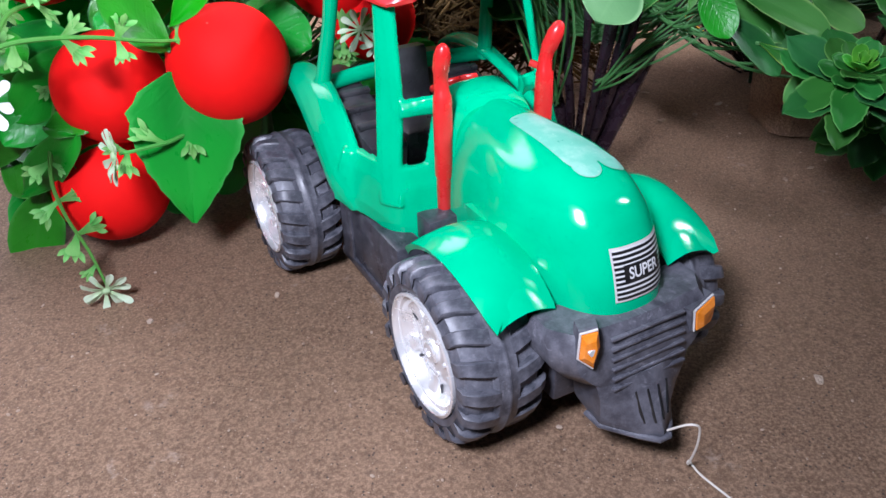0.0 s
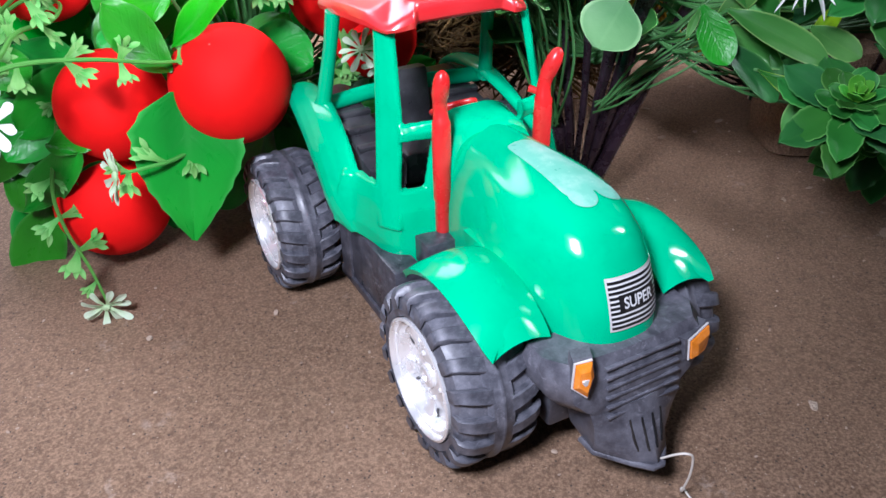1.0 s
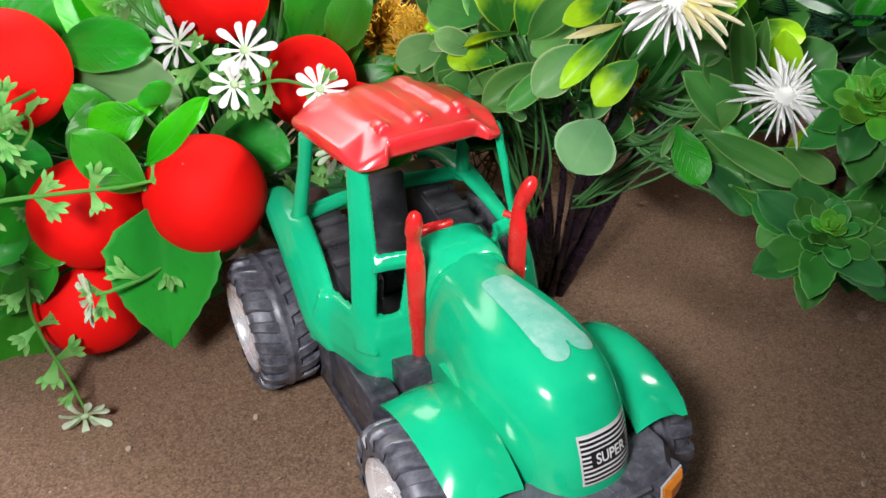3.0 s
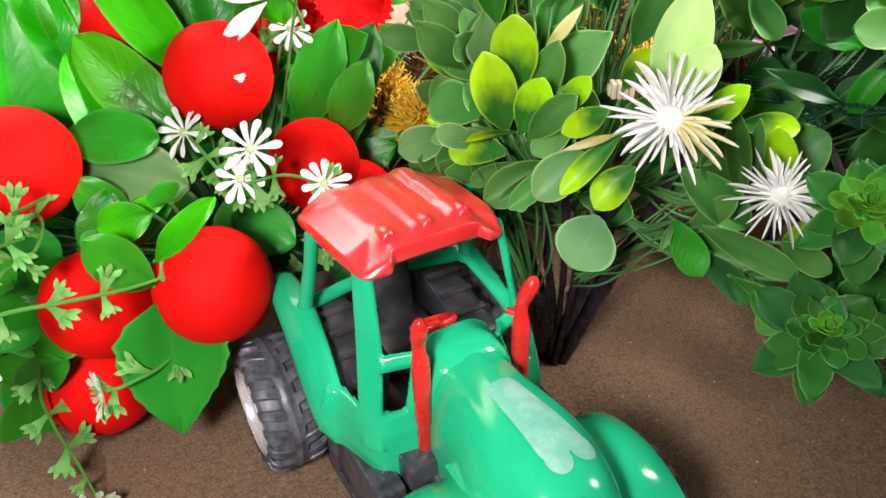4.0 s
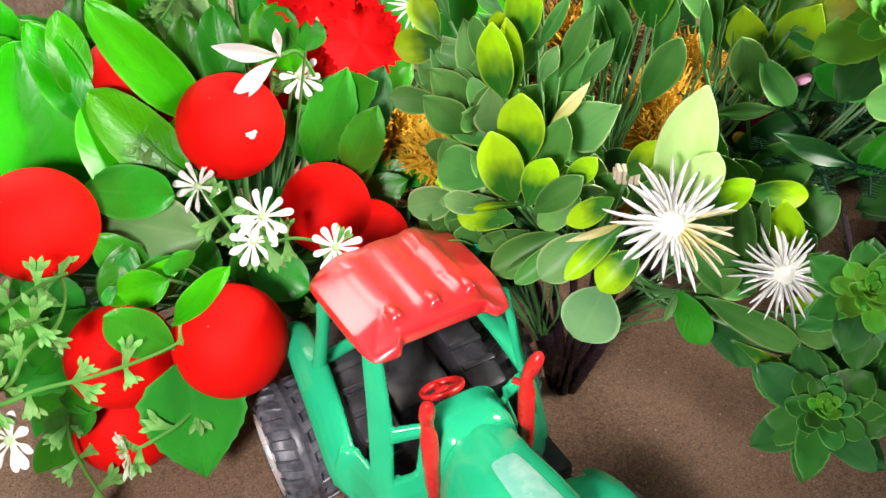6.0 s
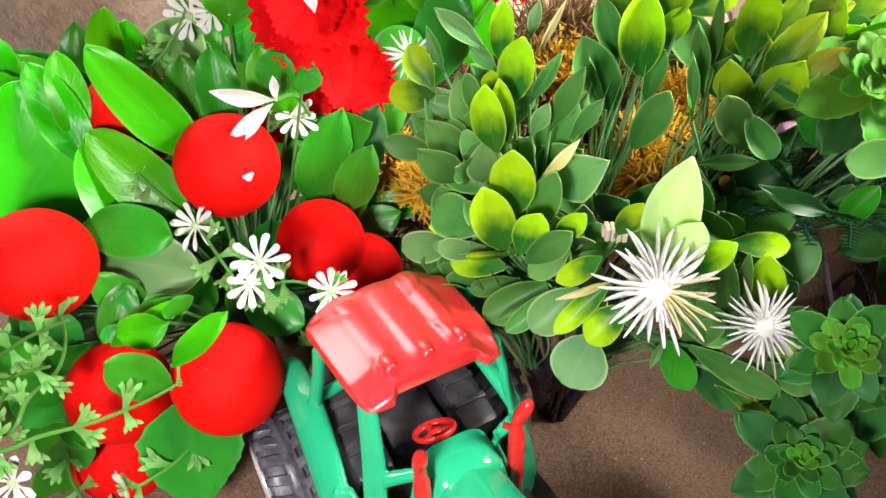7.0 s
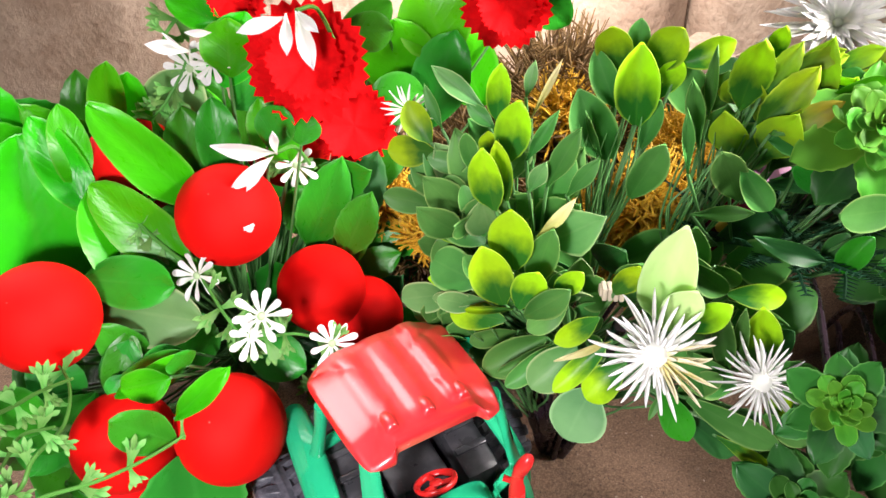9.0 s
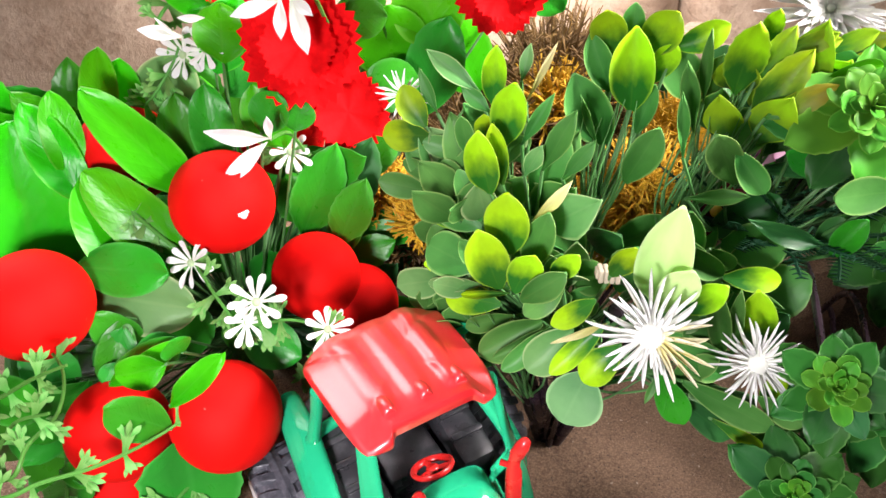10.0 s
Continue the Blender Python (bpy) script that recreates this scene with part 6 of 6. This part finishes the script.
    star("aster", plant, o, (0.170, 0.355, 0.167), (0.10, 0.1, 0.4), 0.0215, 15, [aster_petal], 52, 0.054, aster_petal, 0.45, 4, 0.25, "o")
    star("aster", plant, o, (0.012, 0.468, 0.254), (-0.02, 0.2, 0.4), 0.014, 9, [white_petal], 53, 0.11, white_petal, 0.6, 2, 0.12)
    return plant


build_bush()


def build_side_bush():
    o = Vector((0.3, 0.66, 0))
    plant = empty("leafy_bush", pose(*o), "artificial bush with long lime-tipped leaves spreading to the side", "artificial plant")
    bm = bmesh.new()
    tube(bm, [p - o for p in smooth_path([(0.3, 0.66, 0), (0.23, 0.56, 0.11), (0.16, 0.465, 0.165)], 5)], 0.003, 8)
    part("stem", bm, stem_brown, plant)
    sprig("leaf_spray", plant, o, (0.158, 0.46, 0.168), RIGHT_SPRIG_7, stem_green, 61)
    sprig("leaf_spray", plant, o, (0.2, 0.46, 0.15), RIGHT_SPRIG_8, stem_green, 62)
    # Dark leaves added low and behind, their colour standing in for shade there.
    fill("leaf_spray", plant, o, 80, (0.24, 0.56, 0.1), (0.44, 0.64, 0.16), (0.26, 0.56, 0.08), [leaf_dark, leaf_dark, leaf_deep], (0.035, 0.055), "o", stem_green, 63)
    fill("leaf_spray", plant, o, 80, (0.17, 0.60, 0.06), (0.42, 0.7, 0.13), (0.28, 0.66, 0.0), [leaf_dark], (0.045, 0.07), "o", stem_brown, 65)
    fill("leaf_spray", plant, o, 16, (0.165, 0.47, 0.2), (0.25, 0.5, 0.235), (0.19, 0.5, 0.14), [leaf_dusty, leaf_limed, leaf_lime], (0.03, 0.05), "l", stem_green, 145)
    star("aster", plant, o, (0.267, 0.56, 0.250), (0.1, 0.2, 0.5), 0.044, 18, [aster_petal], 64, 0.1, aster_petal, 0.6, 4, 0.06)
    return plant


build_side_bush()


# --- rosettes
def build_rosette(place, face, radius, seed, light, rings=6):
    rnd = random.Random(seed)
    ground = Vector((max(place[0], 0.2) + 0.06, max(place[1], 0.4) + 0.14, 0))
    plant = empty("rosette_succulent", pose(*ground), "green artificial succulent rosette with overlapping pointed leaves", "artificial succulent", "rosettes")
    bm = bmesh.new()
    p = Vector(place) - ground
    tube(bm, smooth_path([(0, 0, 0), p * 0.4 + Vector((0, 0, p.z * 0.45)), p + Vector((0.002, 0.006, -0.005))], 6), 0.002, 8)
    part("stem", bm, stem_brown, plant)
    turn = (Vector(face) - Vector(place)).to_track_quat("Z", "Y").to_matrix().to_4x4()
    m = Matrix.Translation(p) @ turn
    for k in range(rings):
        u = k / (rings - 1)
        n = (4, 5, 6, 7, 7, 6, 6)[k]
        outer = k >= rings - 2
        for i in range(n):
            a = 2 * math.pi * (i + 0.5 * (k % 2)) / n + rnd.uniform(-0.16, 0.16)
            tilt = radians(74 - 82 * u ** 0.8) + rnd.uniform(-0.12, 0.12)
            d = Vector((math.cos(a) * math.cos(tilt), math.sin(a) * math.cos(tilt), math.sin(tilt)))
            length = radius * (0.22 + 0.5 * u + (0.28 if outer else 0)) * rnd.uniform(0.9, 1.12)
            b = Vector((0, 0, 0.010 * (1 - u)))
            mat = leaf_rosette_light if u < light else rnd.choice((leaf_rosette, leaf_rosette, leaf_dark)) if outer else leaf_rosette
            ob = new("leaf", leaf_variant(mat, "v" if outer else "s", rnd.randrange(4)))
            ob.parent = plant
            ob.matrix_basis = m @ leaf_pose(b, b + d * length, length * rnd.uniform(0.5, 0.62), Vector(), rnd.uniform(-0.15, 0.15), Vector((0, 0, 1)))
    return plant


build_rosette((0.183, 0.318, 0.118), (0.13, 0.16, 0.42), 0.033, 71, 0.4)
build_rosette((0.198, 0.338, 0.167), (0.13, 0.14, 0.46), 0.029, 72, 0.8)
build_rosette((0.2415, 0.45, 0.2406), (0.2, 0.2, 0.5), 0.044, 73, 0.9, 7)
build_rosette((0.245, 0.36, 0.12), (0.17, 0.14, 0.40), 0.036, 74, 0.1)
build_rosette((0.262, 0.42, 0.06), (0.15, 0.1, 0.36), 0.042, 75, 0.1)
build_rosette((0.29, 0.45, 0.15), (0.2, 0.1, 0.4), 0.045, 76, 0.1)


# --- ochre moss, dry litter, fern, pink bud
def build_moss(place, radius, seed, count=260, label="clump of ochre yellow artificial moss", mat=moss_yellow):
    rnd = random.Random(seed)
    o = Vector((place[0], place[1], 0))
    bm = bmesh.new()
    for _ in range(count):
        a, b = rnd.uniform(0, 2 * math.pi), rnd.uniform(-0.2, 1.4)
        d = Vector((math.cos(a) * math.cos(b), math.sin(a) * math.cos(b), math.sin(b)))
        root = Vector((0, 0, place[2])) + d * radius * 0.3
        tip = root + (d + Vector([rnd.uniform(-0.4, 0.4) for _ in range(3)])) * radius * 0.8
        tube(bm, [root, root.lerp(tip, 0.5), tip], [0.0014, 0.0011, 0.0004], 4)
        for s in (0.4, 0.6, 0.8):
            q = root.lerp(tip, s)
            tube(bm, [q, q + Vector([rnd.uniform(-1, 1) for _ in range(3)]).normalized() * radius * 0.2], [0.001, 0.0004], 4)
    ob = tagged(part("moss", bm, mat), label, "artificial moss", kind="stuff")
    ob.location = o
    bm = bmesh.new()
    tube(bm, smooth_path([(0.1 - place[0], 0.14, 0), (0, 0.08, place[2] * 0.8), (0, 0, place[2])], 5), 0.0014, 6)
    part("stem", bm, stem_brown, ob)


for k, (x, y, z, r) in enumerate(((0.156, 0.525, 0.14, 0.034), (0.15, 0.515, 0.105, 0.034), (0.105, 0.53, 0.12, 0.03), (0.018, 0.52, 0.135, 0.022), (0.11, 0.6, 0.17, 0.03), (0.19, 0.585, 0.15, 0.028), (-0.015, 0.56, 0.13, 0.026))):
    build_moss((x, y, z), r, 80 + k)
for k, (x, y, z, r) in enumerate(((-0.005, 0.615, 0.05, 0.062), (0.055, 0.625, 0.11, 0.066), (0.115, 0.635, 0.15, 0.062), (0.175, 0.62, 0.09, 0.058), (0.08, 0.60, 0.05, 0.06))):
    build_moss((x, y, z), r, 180 + k, 620, "dry brown moss heaped behind the plants", moss_dry)


def build_lump(name, place, size, mat, label, category, seed, turn=0):
    bm = bmesh.new()
    bmesh.ops.create_cube(bm, size=1)
    bmesh.ops.subdivide_edges(bm, edges=bm.edges, cuts=5, use_grid_fill=True)
    for v in bm.verts:
        d = v.co.normalized() * 0.6
        v.co = v.co.lerp(d, 0.35)
        v.co = Vector((v.co.x * size[0], v.co.y * size[1], (v.co.z + 0.47) * size[2]))
        v.co *= 1 + 0.18 * noise.noise(v.co * 40 + Vector((seed, 0, 0)))
    ob = tagged(part(name, bm, mat), label, category)
    ob.matrix_world = pose(*place, 0, 0, turn)


build_lump("stone", (0.26, 0.81, 0), (0.10, 0.06, 0.13), stone_mat, "brown broken stone behind the leaves", "stone", 3, 20)
build_lump("stone", (0.282, 0.55, 0), (0.07, 0.06, 0.075), floor_mat, "brown broken stone standing among the leaves", "stone", 11, 15)
build_lump("stone", (0.36, 0.62, 0), (0.09, 0.06, 0.07), stone_mat, "small brown stone under the bush", "stone", 5, 40)
build_lump("stone", (0.125, 0.8, 0), (0.12, 0.06, 0.09), stone_mat, "mossy brown stone standing before the wall", "stone", 8, -10)


def build_fern(place, seed, n=7):
    rnd = random.Random(seed)
    o = Vector((place[0], place[1], 0))
    bm = bmesh.new()
    for k in range(n):
        a = rnd.uniform(0, 2 * math.pi)
        tip = Vector((math.cos(a) * 0.05, math.sin(a) * 0.05, place[2] + rnd.uniform(0.0, 0.03)))
        line = smooth_path([(0.004, 0.03, place[2] - 0.02), (tip.x * 0.4, tip.y * 0.4, place[2]), tip], 8)
        tube(bm, line, [0.0009] * 16 + [0.0004], 5)
        for i in range(5, 17):
            d = (line[i] - line[i - 1]).normalized()
            side = d.cross(Vector((0, 0, 1))).normalized()
            for s in (-1, 1):
                tube(bm, [line[i], line[i] + (side * s + d * 0.4) * 0.011 * (1.1 - i / 20)], [0.0007, 0.0002], 4)
    tube(bm, smooth_path([(0.07, 0.16, 0), (0.04, 0.1, place[2] * 0.5), (0.004, 0.03, place[2] - 0.02)], 6), 0.0015, 6)
    ob = tagged(part("fern", bm, leaf_fern), "dark green feathery plastic fern", "artificial fern")
    ob.location = o


for k, p in enumerate(((0.211, 0.450, 0.177), (0.241, 0.440, 0.175), (0.201, 0.470, 0.170), (0.244, 0.480, 0.165))):
    build_fern(p, 90 + k)


def build_pink():
    o = Vector((0.210, 0.5, 0))
    plant = empty("pink_flower", pose(*o), "pink and purple artificial flower half hidden in leaves", "artificial flower")
    bm = bmesh.new()
    tube(bm, smooth_path([(-0.105, -0.03, 0), (-0.06, 0.03, 0.11), (0, 0, 0.188)], 5), 0.002, 7)
    part("stem", bm, stem_brown, plant)
    star("flower_head", plant, o, (0.210, 0.5, 0.192), (0.1, 0.3, 0.4), 0.019, 7, [pink_petal], 95, 0.55, pink_petal, 0.9, 2, 0.2)


build_pink()


def build_maroon():
    o = Vector((0.184, 0.466, 0))
    plant = empty("maroon_flower", pose(*o), "dark maroon artificial flower hidden among the leaves", "artificial flower")
    bm = bmesh.new()
    tube(bm, smooth_path([(-0.085, 0.004, 0), (-0.05, 0.02, 0.1), (0, 0, 0.168)], 5), 0.0016, 7)
    part("stem", bm, stem_brown, plant)
    star("flower_head", plant, o, (0.184, 0.466, 0.172), (0.12, 0.25, 0.4), 0.019, 8, [maroon_petal], 97, 0.5, moss_yellow, 0.5, 2, 0.2)


build_maroon()


# cord tied to the bumper
def build_cord():
    bm = bmesh.new()
    tube(bm, smooth_path([(0.0937, 0.2172, 0.0235), (0.0972, 0.2130, 0.0300), (0.1, 0.211, 0.0325), (0.103, 0.2115, 0.03), (0.1045, 0.214, 0.018), (0.105, 0.219, 0.003), (0.1065, 0.222, 0.0012), (0.1091, 0.2149, 0.0012), (0.1165, 0.2041, 0.0012), (0.1225, 0.194, 0.0012), (0.135, 0.17, 0.0012)], 6), 0.00045, 6)
    tagged(part("cord", bm, cord_white), "thin white pull cord tied to the toy's bumper", "cord")


build_cord()
